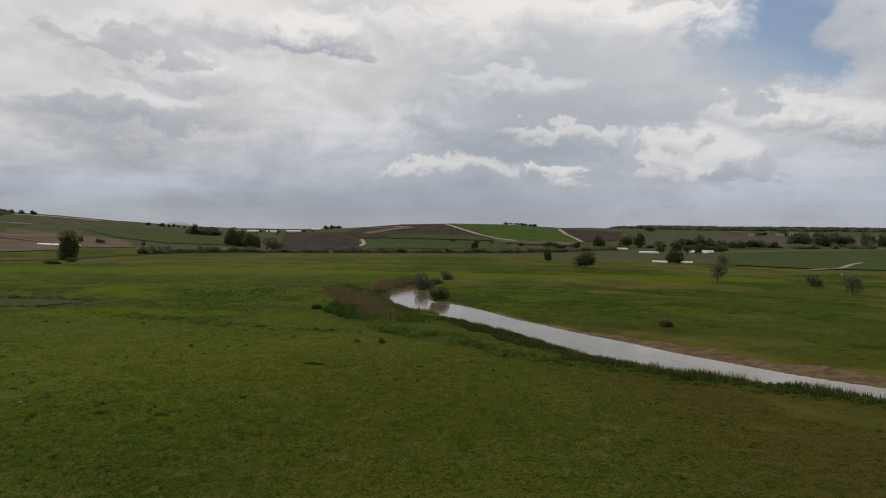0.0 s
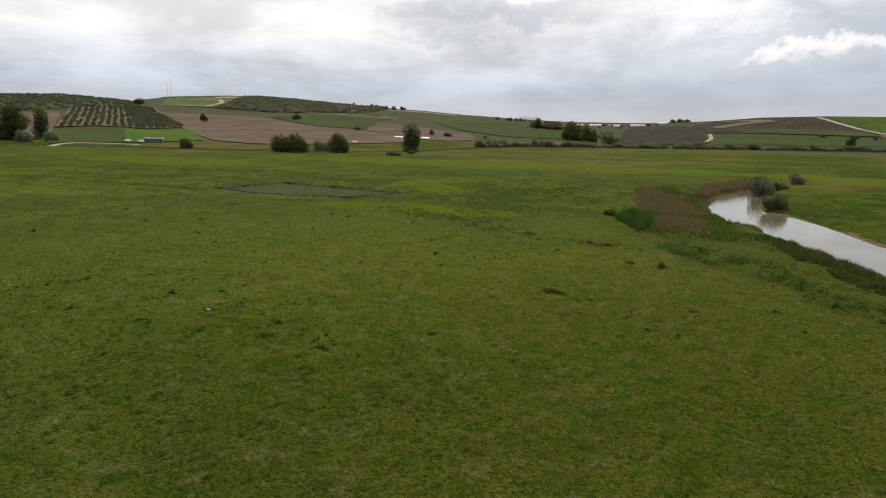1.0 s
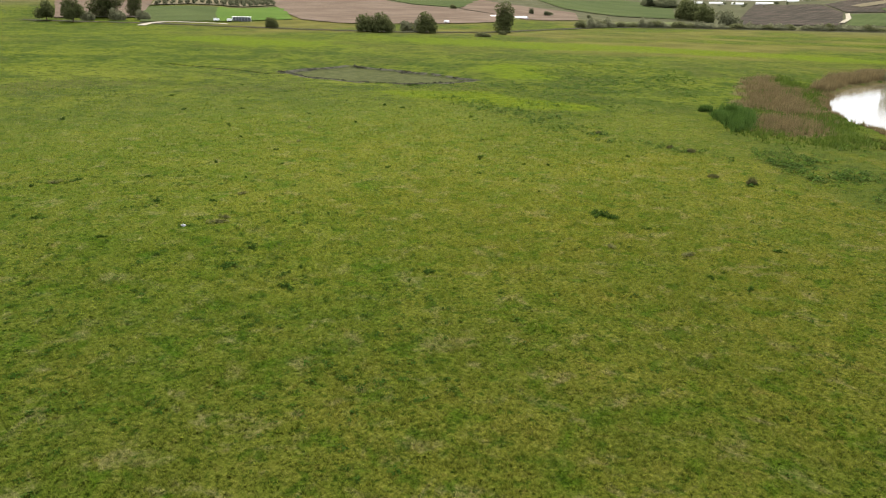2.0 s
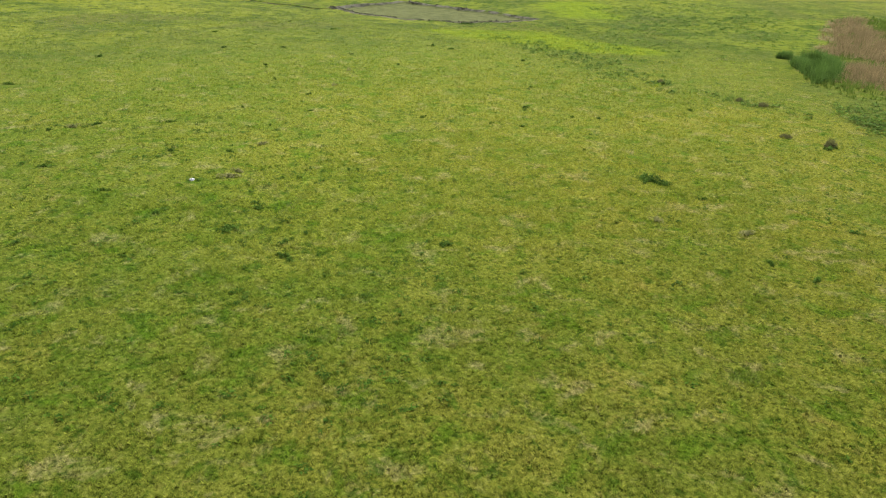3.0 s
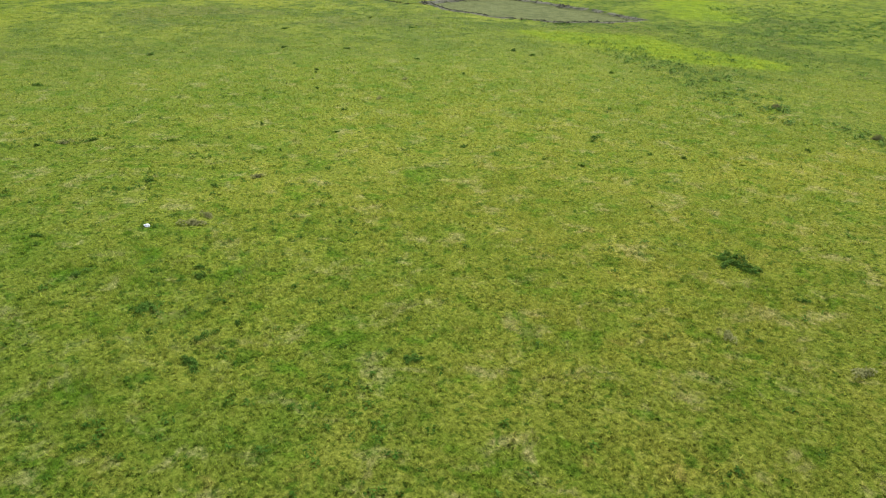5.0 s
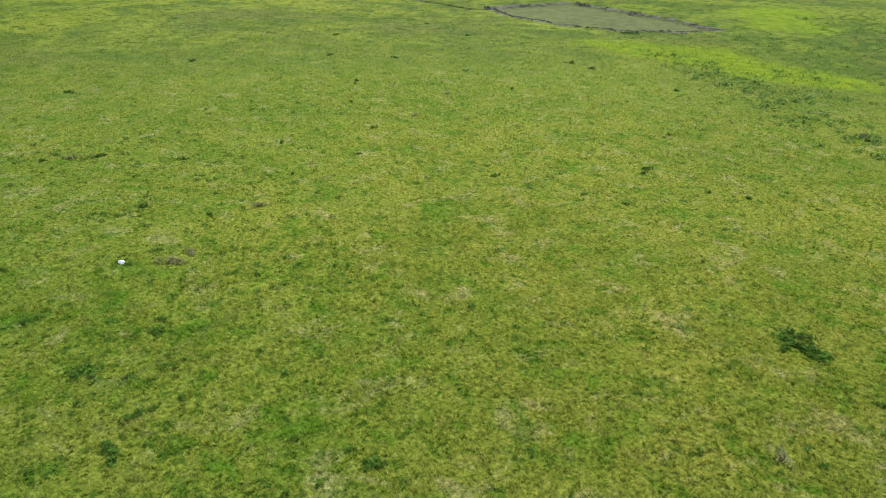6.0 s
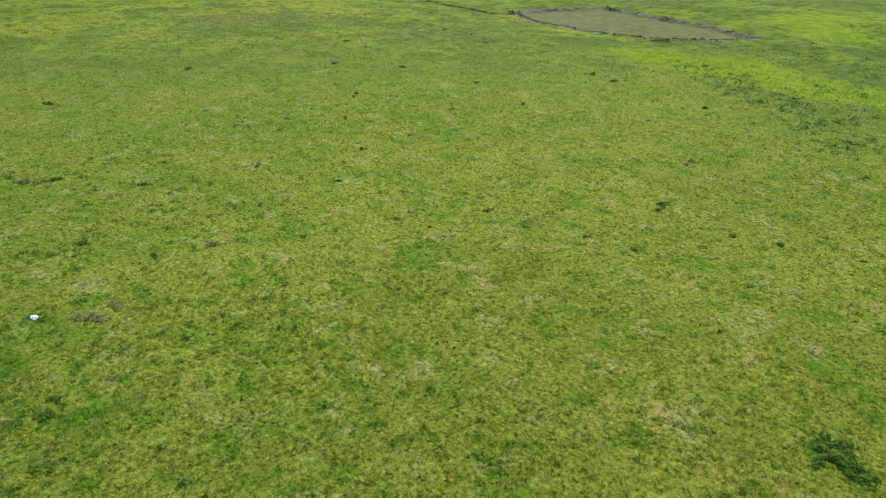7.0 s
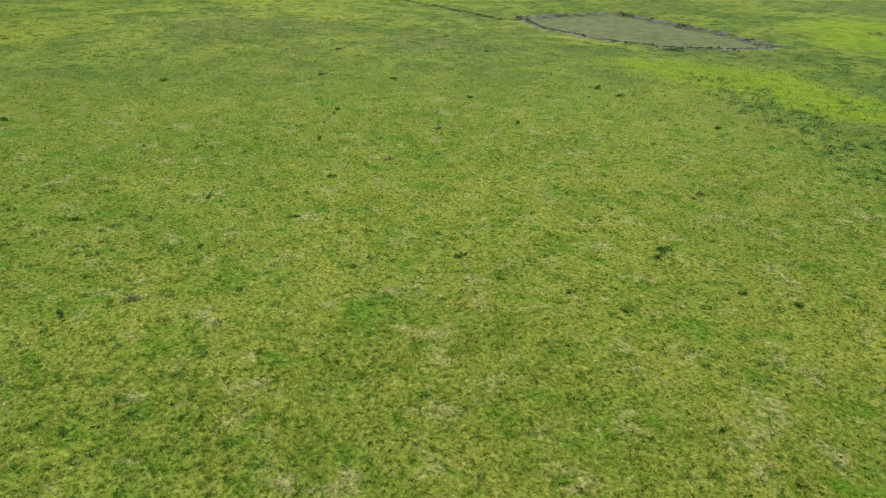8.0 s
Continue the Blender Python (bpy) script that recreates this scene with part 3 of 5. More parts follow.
    dry += 0.55 * smooth(20, 55, x) * smooth(0.40, 0.75, patchy(x, y, 18, 44))
    dry += 0.9 * far_side * smooth(16, 4, d) * smooth(170, 130, y) * (0.4 + 0.6 * patchy(x, y, 7, 35))
    dry += 0.5 * smooth(-10, 40, x) * smooth(140, 60, y) * smooth(0.3, 0.8, patchy(x, y, 6, 33))
    # All far hills take this dull cover too, partly in place of haze.
    dry = np.maximum(dry, smooth(540, 720, np.hypot(x - 5, y)))
    for name, bands in (("cover", (sand, weeds, lush)), ("soil", (mud, litter, dry, spoil))):
        data = np.zeros((len(x), 4), np.float32)
        for k, band in enumerate(bands):
            data[:, k] = np.clip(band, 0, 1)
        me.color_attributes.new(name, "FLOAT_COLOR", "POINT").data.foreach_set("color", data.ravel())
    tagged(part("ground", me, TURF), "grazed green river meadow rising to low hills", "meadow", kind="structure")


build_ground()


def drape(name, top, bottom, mat, label, lift=0.5, category="field", cols=40, rows=14):
    """A piece of land between two chains of plan points, laid on the slope."""
    def along(chain, n):
        c = np.array(chain, float)
        run = np.concatenate([[0], np.cumsum(np.hypot(*np.diff(c, axis=0).T))])
        u = np.linspace(0, run[-1], n)
        return np.stack([np.interp(u, run, c[:, 0]), np.interp(u, run, c[:, 1])], 1)
    a, b = along(top, cols), along(bottom, cols)
    v = np.linspace(0, 1, rows)[:, None, None]
    p = (b[None] * (1 - v) + a[None] * v).reshape(-1, 2)
    p += 2.0 * (np.stack([patchy(p[:, 0], p[:, 1], 25, 1), patchy(p[:, 0], p[:, 1], 25, 2)], 1) - 0.5) * min(1.0, lift * 2)
    z = land(p[:, 0], p[:, 1]) + lift
    me = sheet_mesh(name, np.column_stack([p, z]), lattice(rows, cols), True)
    return tagged(part(name, me, mat), label, category, kind="structure")


def ribbon(name, chain, wide, mat, label, lift=0.3, category="track", step=4.0):
    """A strip of even width along a chain of plan points."""
    c = np.array(chain, float)
    run = np.concatenate([[0], np.cumsum(np.hypot(*np.diff(c, axis=0).T))])
    u = np.linspace(0, run[-1], max(4, int(run[-1] / step)))
    x, y = np.interp(u, run, c[:, 0]), np.interp(u, run, c[:, 1])
    dx, dy = np.gradient(x), np.gradient(y)
    n = np.hypot(dx, dy)
    half = wide * (0.38 + 0.24 * patchy(x, y, 9, 4)) if wide > 2 else wide * np.maximum(0.04, 1.5 * patchy(x, y, 2.6, 4) - 0.25)
    verts = []
    for side in (-1, -0.4, 0.4, 1):
        px, py = x - side * half * dy / n, y + side * half * dx / n
        verts.append(np.column_stack([px, py, cut_land(px, py) + lift]))
    me = sheet_mesh(name, np.concatenate(verts), lattice(4, len(u)), True)
    return tagged(part(name, me, mat), label, category, kind="structure")


def build_water():
    x0, x1, y0, y1 = -60, 100, 40, 275
    me = sheet_mesh("water", [(x0, y0, WATER_LEVEL), (x1, y0, WATER_LEVEL), (x1, y1, WATER_LEVEL), (x0, y1, WATER_LEVEL)], [(0, 1, 2, 3)])
    tagged(part("water", me, WATER), "calm silvery river water mirroring the clouds", "river", kind="structure")


build_water()


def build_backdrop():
    """Low mountains behind everything; the blue of the haze is put into their colour."""
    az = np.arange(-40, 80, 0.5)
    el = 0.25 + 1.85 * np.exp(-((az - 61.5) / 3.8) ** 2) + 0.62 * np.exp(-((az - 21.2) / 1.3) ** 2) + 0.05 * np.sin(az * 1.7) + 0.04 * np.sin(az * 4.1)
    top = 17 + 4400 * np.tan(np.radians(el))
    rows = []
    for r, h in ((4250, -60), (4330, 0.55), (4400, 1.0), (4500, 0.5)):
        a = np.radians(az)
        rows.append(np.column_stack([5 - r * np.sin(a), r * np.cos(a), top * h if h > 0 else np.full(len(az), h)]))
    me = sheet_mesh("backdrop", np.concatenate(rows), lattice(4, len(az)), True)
    tagged(part("backdrop", me, DISTANCE), "distant mountains with haze painted as faint blue", "mountains", kind="structure")


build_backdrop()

drape("scrub_hill", [(-840, 467), (-838, 552), (-881, 650), (-900, 745)], [(-677, 381), (-650, 440), (-690, 560), (-835, 711)], SCRUB, "dark scrubby hilltop above the olive grove", 0.6)
drape("ploughed_field", [(-666, 376), (-638, 410), (-631, 455)], [(-446, 261), (-433, 281), (-419, 301)], PLOUGH, "bare brown ploughed field on the slope")
drape("olive_grove_ground", [(-677, 499), (-707, 583), (-850, 745)], [(-503, 362), (-511, 431), (-527, 508)], GROVE, "pale bare earth between olive rows", 0.6)
drape("crop_field", [(-492, 350), (-494, 417)], [(-391, 283), (-376, 325)], CROP_DARK, "dark green crop strip below the olive grove")
drape("crop_field", [(-494, 417), (-503, 496)], [(-376, 325), (-367, 379)], CROP, "bright green crop field below the olive grove")
drape("ploughed_field", [(-746, 665), (-674, 680), (-607, 703), (-486, 654), (-436, 666), (-347, 612)],
      [(-365, 385), (-327, 380), (-313, 396), (-300, 424), (-292, 465), (-287, 520)], PLOUGH, "wide pinkish-brown ploughed field on the slope")
drape("ploughed_field", [(-435, 672), (-531, 848), (-432, 803), (-364, 794)], [(-341, 612), (-305, 575), (-287, 592), (-288, 648)], PLOUGH, "brown ploughed field beside the green wedge")
drape("crop_field", [(-624, 739), (-645, 855), (-592, 980)], [(-608, 722), (-492, 666), (-442, 681)], CROP_DARK, "green wedge of crop between ploughed fields")
drape("pasture", [(-1115, 1002), (-1163, 1149), (-1146, 1250)], [(-920, 822), (-851, 827), (-806, 842)], CROP_PALE, "pale green pasture on the far hill", 0.9)
drape("woodland_slope", [(-1180, 1295), (-1145, 1401), (-1016, 1451), (-855, 1362)], [(-787, 810), (-701, 823), (-708, 935), (-739, 1137)], WOODLAND, "dark wooded slope of the far hill", 0.9)
drape("crop_field", [(-521, 992), (-576, 1424), (-459, 1377)], [(-404, 846), (-325, 827), (-272, 859)], CROP_DARK, "green crop field below the wood", 0.7)
drape("crop_field", [(-274, 615), (-239, 769)], [(-246, 558), (-206, 671)], CROP_PALE, "pale green strip behind the hedge", 0.4)
drape("fallow_field", [(-402, 1734), (-204, 1308), (-136, 1061)], [(-190, 779), (-146, 778), (-99, 804)], PLOUGH_DARK, "brown fallow field behind the hedge", 0.8)
drape("fallow_field", [(-197, 1299), (-172, 1484), (-112, 1474), (-12, 1434)], [(-131, 1056), (-79, 1045), (-13, 1072), (67, 1096)], PLOUGH_DARK, "dark brown fallow on the round hill", 0.8)
drape("crop_field", [(5, 1415), (119, 1450), (231, 1525)], [(78, 1092), (135, 1088), (219, 1170)], CROP_HILL, "bright green crop on the round hill", 0.8)
drape("fallow_field", [(245, 1551), (348, 1715), (431, 1776)], [(232, 1217), (268, 1266), (324, 1379)], PLOUGH_DARK, "dark fallow beside the green hill crop", 0.8)
drape("crop_field", [(-123, 1022), (-12, 1031), (87, 1038)], [(-96, 806), (-10, 854), (78, 923)], CROP_DARK, "green field at the foot of the round hill", 0.6)
drape("crop_field", [(385, 1000), (557, 1100), (717, 1150)], [(222, 552), (250, 505), (310, 496)], CROP_DARK, "dark green crop on the plain", 0.6)
drape("crop_field", [(388, 1030), (557, 1135), (725, 1190)], [(385, 1004), (557, 1104), (718, 1154)], CROP_PALE, "narrow pale green strip behind the dark crop", 0.7)
drape("fallow_field", [(626, 1692), (796, 1655), (995, 1623)], [(513, 1386), (618, 1283), (767, 1250)], SCRUB, "brown scrubby land below the village", 0.7)
drape("crop_field", [(-102, 1107), (-32, 1142), (58, 1125)], [(-85, 1024), (-12, 1038), (72, 1058)], CROP_DARK, "green strip across the round hill", 1.4)
drape("stubble_field", [(-148, 1197), (-118, 1287), (-78, 1350)], [(-128, 1147), (-103, 1224), (-62, 1292)], GROVE, "pale stubble strip on the round hill", 1.4)
drape("ploughed_field", [(62, 1091), (118, 1092), (208, 1160)], [(70, 1036), (120, 1037), (196, 1097)], PLOUGH, "pale brown strip under the green hill crop", 1.2)
ribbon("dirt_track", [(-6, 1415), (25, 1272), (51, 1167), (75, 1100), (100, 1075)], 9, TRACK, "pale dirt track down the round hill", 1.4)
ribbon("dirt_track", [(231, 1504), (219, 1340), (224, 1275), (224, 1187)], 9, TRACK, "pale dirt track beside the green crop", 1.4)
ribbon("dirt_track", [(-127, 1028), (-111, 925), (-106, 845)], 5, TRACK, "pale dirt track along the fallow field", 1.2)
ribbon("dirt_track", [(-158, 1363), (-115, 1363), (-75, 1330)], 12, TRACK, "pale worn strip on the round hill", 1.2)
ribbon("dirt_track", [(-900, 800), (-800, 850), (-700, 905), (-640, 960), (-585, 985)], 10, TRACK, "pale dirt road across the far hillside", 1.4)
ribbon("dirt_track", [(-1010, 960), (-985, 1010), (-900, 930), (-840, 838)], 8, TRACK, "pale dirt road over the far pasture", 1.6)
drape("stubble_field", [(-845, 1375), (-800, 1450), (-745, 1500)], [(-815, 1300), (-760, 1370), (-700, 1420)], TRACK, "pale stubble strip along the far ridge", 0.9)
drape("stubble_field", [(-1150, 1165), (-1160, 1215), (-1150, 1262)], [(-1090, 1095), (-1095, 1150), (-1080, 1200)], TRACK, "pale bare strip on the far hilltop", 1.2)
for chain in ([(-746, 668), (-674, 684), (-607, 708)], [(-531, 852), (-432, 808), (-364, 800)], [(-404, 848), (-325, 831), (-272, 864)], [(-503, 360), (-511, 429), (-527, 506)],
              [(-131, 1054), (-79, 1043), (-13, 1070), (67, 1094)], [(-123, 1026), (-12, 1036), (87, 1044)], [(-446, 259), (-433, 279), (-419, 299)], [(222, 550), (250, 503), (310, 494)],
              [(300, 830), (420, 850), (560, 880)], [(330, 900), (480, 960), (640, 990)]):
    ribbon("field_margin", chain, 2.1, SCRUB, "dark overgrown margin between two fields", 0.9, "verge")
ribbon("dirt_track", [(-366, 268), (-376, 278), (-386, 296), (-372, 308), (-355, 317)], 5, TRACK, "pale gravel farm track beside the ditch", 0.25)
ribbon("dirt_track", [(240, 472), (283, 513), (345, 610), (407, 700)], 4, TRACK, "pale dirt track on the plain", 0.8)
# Ditch laid as a flat strip: its soil and its shade share one dark colour.
ribbon("ditch", [(-440, 240), (-385, 279), (-345, 299), (-283, 325), (-248, 350), (-224, 396), (-224, 470), (-226, 560), (-194, 612), (-154, 650), (-107, 686),
                 (-55, 730), (4, 780), (71, 836), (153, 925), (265, 1070)], 7, SOIL, "overgrown drainage ditch as a flat strip with painted shade", 0.25, "ditch")


def clods(count, seed):
    """Lumps of trampled earth thrown up along the pond's rim and its ditch, thickest on the near side."""
    r = np.random.RandomState(seed)
    ring = np.array(POND + POND[:1] + DITCH[::-1], float)
    run = np.concatenate([[0], np.cumsum(np.hypot(*np.diff(ring, axis=0).T))])
    u = r.rand(count) * run[-1]
    x, y = np.interp(u, run, ring[:, 0]) + r.normal(0, 0.55, count), np.interp(u, run, ring[:, 1]) + r.normal(0, 0.55, count)
    ok = patchy(x, y, 3.0, 17) + 0.35 * (y < 172) > 0.45 + 0.5 * r.rand(count)
    x, y = x[ok], y[ok]
    x, y = np.append(x, -94.6 + r.normal(0, 1.1, 60)), np.append(y, 163.6 + r.normal(0, 0.8, 60))
    n = len(x)
    size = 0.06 + 0.20 * r.rand(n) ** 2
    spikes = np.array([(1, 0, 0), (0, 1, 0), (-1, 0, 0), (0, -1, 0), (0, 0, 0.8), (0, 0, -0.5)])
    verts = spikes[None] * (size[:, None] * (0.6 + 0.8 * r.rand(n, 6)))[:, :, None] + 0.25 * size[:, None, None] * r.normal(size=(n, 6, 3))
    verts = verts + np.column_stack([x, y, cut_land(x, y) + size * 0.25])[:, None]
    faces = np.array([(0, 1, 4), (1, 2, 4), (2, 3, 4), (3, 0, 4), (1, 0, 5), (2, 1, 5), (3, 2, 5), (0, 3, 5)])
    me = sheet_mesh("clods", verts.reshape(-1, 3), (faces[None] + 6 * np.arange(n)[:, None, None]).reshape(-1, 3))
    tagged(part("clods", me, SOIL), "dark trampled clods round the dry pond", "earth", kind="stuff")


clods(2600, 5)


# ---- trees and shrubs ----
def leaves_mesh(name, lobes, count, size, seed):
    """A crown: small leaf sprays scattered through overlapping lobes (x, y, z, radius, flattening), thicker towards their skin."""
    rng = np.random.RandomState(seed)
    weight = np.array([l[3] ** 2 for l in lobes])
    pick = rng.choice(len(lobes), count, p=weight / weight.sum())
    lobe = np.array(lobes)[pick]
    way = rng.normal(size=(count, 3))
    way /= np.linalg.norm(way, axis=1)[:, None]
    rad = lobe[:, 3] * (0.45 + 0.62 * rng.rand(count) ** 0.6)
    mid = lobe[:, :3] + way * rad[:, None] * np.column_stack([np.ones(count), np.ones(count), lobe[:, 4]])
    mid[:, 2] = np.maximum(mid[:, 2], size * 0.6)
    a = rng.normal(size=(count, 3))
    a /= np.linalg.norm(a, axis=1)[:, None]
    b = np.cross(a, rng.normal(size=(count, 3)))
    b /= np.linalg.norm(b, axis=1)[:, None]
    s = size * (0.6 + 0.8 * rng.rand(count))[:, None]
    verts = np.stack([mid - a * s, mid - b * s * 0.55, mid + a * s, mid + b * s * 0.55], 1).reshape(-1, 3)
    return sheet_mesh(name, verts, np.arange(count * 4).reshape(-1, 4))


def trunk_bmesh(height, radius, spread, limbs, seed, stems=1):
    """A leaning, tapered trunk (or several stems) with limbs that fork into the crown."""
    rng = random.Random(seed)
    bm = bmesh.new()
    for k in range(stems):
        foot = Vector((rng.uniform(-1, 1) * spread * 0.35 * (stems > 1), rng.uniform(-1, 1) * spread * 0.35 * (stems > 1), -0.4))
        mid = foot + Vector((rng.uniform(-0.06, 0.06) * height, rng.uniform(-0.06, 0.06) * height, 0.4 + height * 0.36))
        top = mid + Vector((rng.uniform(-0.08, 0.08) * height, rng.uniform(-0.08, 0.08) * height, height * 0.42))
        tube(bm, foot, mid, radius, radius * 0.75)
        tube(bm, mid, top, radius * 0.75, radius * 0.25)
        for _ in range(limbs):
            start = mid.lerp(top, rng.uniform(-0.25, 0.7))
            turn = rng.uniform(0, 6.28)
            end = start + Vector((math.cos(turn) * spread * 0.38, math.sin(turn) * spread * 0.38, height * rng.uniform(0.08, 0.25)))
            tube(bm, start, end, radius * 0.4, radius * 0.12, 5)
            tube(bm, end, end + Vector((math.cos(turn + 0.7) * spread * 0.12, math.sin(turn + 0.7) * spread * 0.12, height * 0.08)), radius * 0.12, radius * 0.05, 4)
    return bm


def make_plant(name, shape, wide, high, leaf, seed, mat, count):
    """A tree or shrub of that width and height. shape: tall, round, dome or low."""
    rng = random.Random(seed)
    lobes = []
    if shape == "tall":
        for k in range(9):
            u = k / 8
            r = wide * (0.24 + 0.16 * math.sin(math.pi * min(1, u * 0.8 + 0.25)))
            lobes.append((rng.uniform(-1, 1) * wide * 0.17, rng.uniform(-1, 1) * wide * 0.17, high * (0.12 + 0.74 * u), r, 1.1))
        stems, limbs, radius = 1, 7, 0.03 * high
    elif shape == "round":
        for k in range(12):
            t, u = k * 2.4, rng.random()
            d = wide * 0.30 * math.sqrt(rng.random())
            lobes.append((d * math.cos(t), d * math.sin(t), high * (0.27 + 0.46 * u), wide * rng.uniform(0.16, 0.25), 0.85))
        stems, limbs, radius = 1, 6, 0.03 * high
    elif shape == "dome":
        for k in range(22):
            t, d = k * 2.4, wide * 0.36 * math.sqrt((k + 0.5) / 22)
            lobes.append((d * math.cos(t), d * math.sin(t) * 0.8, high * rng.uniform(0.14, 0.74 - 3.2 * (d / wide) ** 2), wide * rng.uniform(0.11, 0.19), min(1.2, 1.3 * high / wide)))
        for k in range(12):
            t = k * 0.524
            lobes.append((wide * rng.uniform(0.22, 0.36) * math.cos(t), wide * 0.30 * math.sin(t), high * rng.uniform(0.10, 0.2), wide * rng.uniform(0.10, 0.15), 0.9 * min(1.0, high / wide)))
        stems, limbs, radius = 1, 6, 0.014 * high
    else:
        for k in range(14):
            t, d = k * 2.4, wide * 0.38 * math.sqrt((k + 0.5) / 14)
            lobes.append((d * math.cos(t), d * math.sin(t) * 0.8, high * rng.uniform(0.08, 0.6), wide * rng.uniform(0.12, 0.19), high / wide * 1.4))
        stems, limbs, radius = 1, 5, 0.012 * high
    root = new(name)
    part("trunk", trunk_bmesh(high, radius, wide * 0.6, limbs, seed, stems), BARK, root)
    part("crown", leaves_mesh("crown", lobes, count, leaf, seed), mat, root)
    return root


PLANTS = {
    "tall": make_plant("tree", "tall", 10, 17, 0.40, 11, LEAF, 4200),
    "poplar": make_plant("tree", "tall", 11, 20, 0.42, 15, LEAF, 5200),
    "round": make_plant("tree", "round", 12, 11, 0.38, 12, LEAF, 4200),
    "spread": make_plant("tree", "round", 16, 11, 0.42, 21, LEAF, 3200),
    "dome": make_plant("shrub", "dome", 14, 10, 0.36, 13, LEAF, 4500),
    "low": make_plant("shrub", "low", 8, 4, 0.28, 14, HEDGE_LEAF, 1800),
    "low_two": make_plant("shrub", "low", 9, 5, 0.30, 24, HEDGE_LEAF, 2000),
    "grey": make_plant("shrub", "low", 9, 6, 0.30, 16, WILLOW, 2000),
    "willow": make_plant("tree", "round", 8, 9, 0.22, 17, WILLOW, 2600),
    "far": make_plant("tree", "dome", 13, 10, 0.62, 18, PLAIN_LEAF, 900),
    "hedge": make_plant("shrub", "low", 9, 5, 0.40, 34, HEDGE_LEAF, 800),
    "hedge_two": make_plant("shrub", "dome", 9, 6, 0.42, 35, HEDGE_LEAF, 900),
    "hedge_grey": make_plant("shrub", "dome", 9, 6, 0.40, 36, HEDGE_GREY, 900),
    "copse": make_plant("tree", "round", 13, 12, 0.66, 38, PLAIN_LEAF, 1100),
    "olive": make_plant("olive_tree", "round", 5.5, 4.4, 0.42, 19, OLIVE, 240),
}
USED = set()


def plant(kind, x, y, wide, high, label, category="tree", group="", sunk=0.0):
    """Places a plant on the ground, scaled to the width and height given, mostly fitted to the camera's view; the first
    of a kind is the model itself.
    """
    model = PLANTS[kind]
    crown = [c for c in model.children if c.name.startswith("crown")][0]
    xs = np.empty(len(crown.data.vertices) * 3, np.float32)
    crown.data.vertices.foreach_get("co", xs)
    xs = xs.reshape(-1, 3)
    w0, h0 = float(np.ptp(xs[:, 0])), float(xs[:, 2].max())
    z = float(cut_land(np.array([x]), np.array([y]))[0]) - sunk
    m = Matrix.Translation((x, y, z)) @ Matrix.Rotation(random.uniform(0, 0.9) if kind in ("dome", "low", "low_two", "grey", "hedge", "hedge_two", "hedge_grey") else random.uniform(0, 6.28), 4, "Z") \
        @ Matrix.Diagonal((wide / w0, wide / w0, high / h0, 1))
    if kind in USED:
        ob = copy_thing(model, m @ Matrix.Diagonal([1 / v for v in model.scale] + [1]))
    else:
        USED.add(kind)
        ob = model
        ob.matrix_basis = m
    return tagged(ob, label, category, group)


def plant_all(rows):
    for row in rows:
        plant(*row)


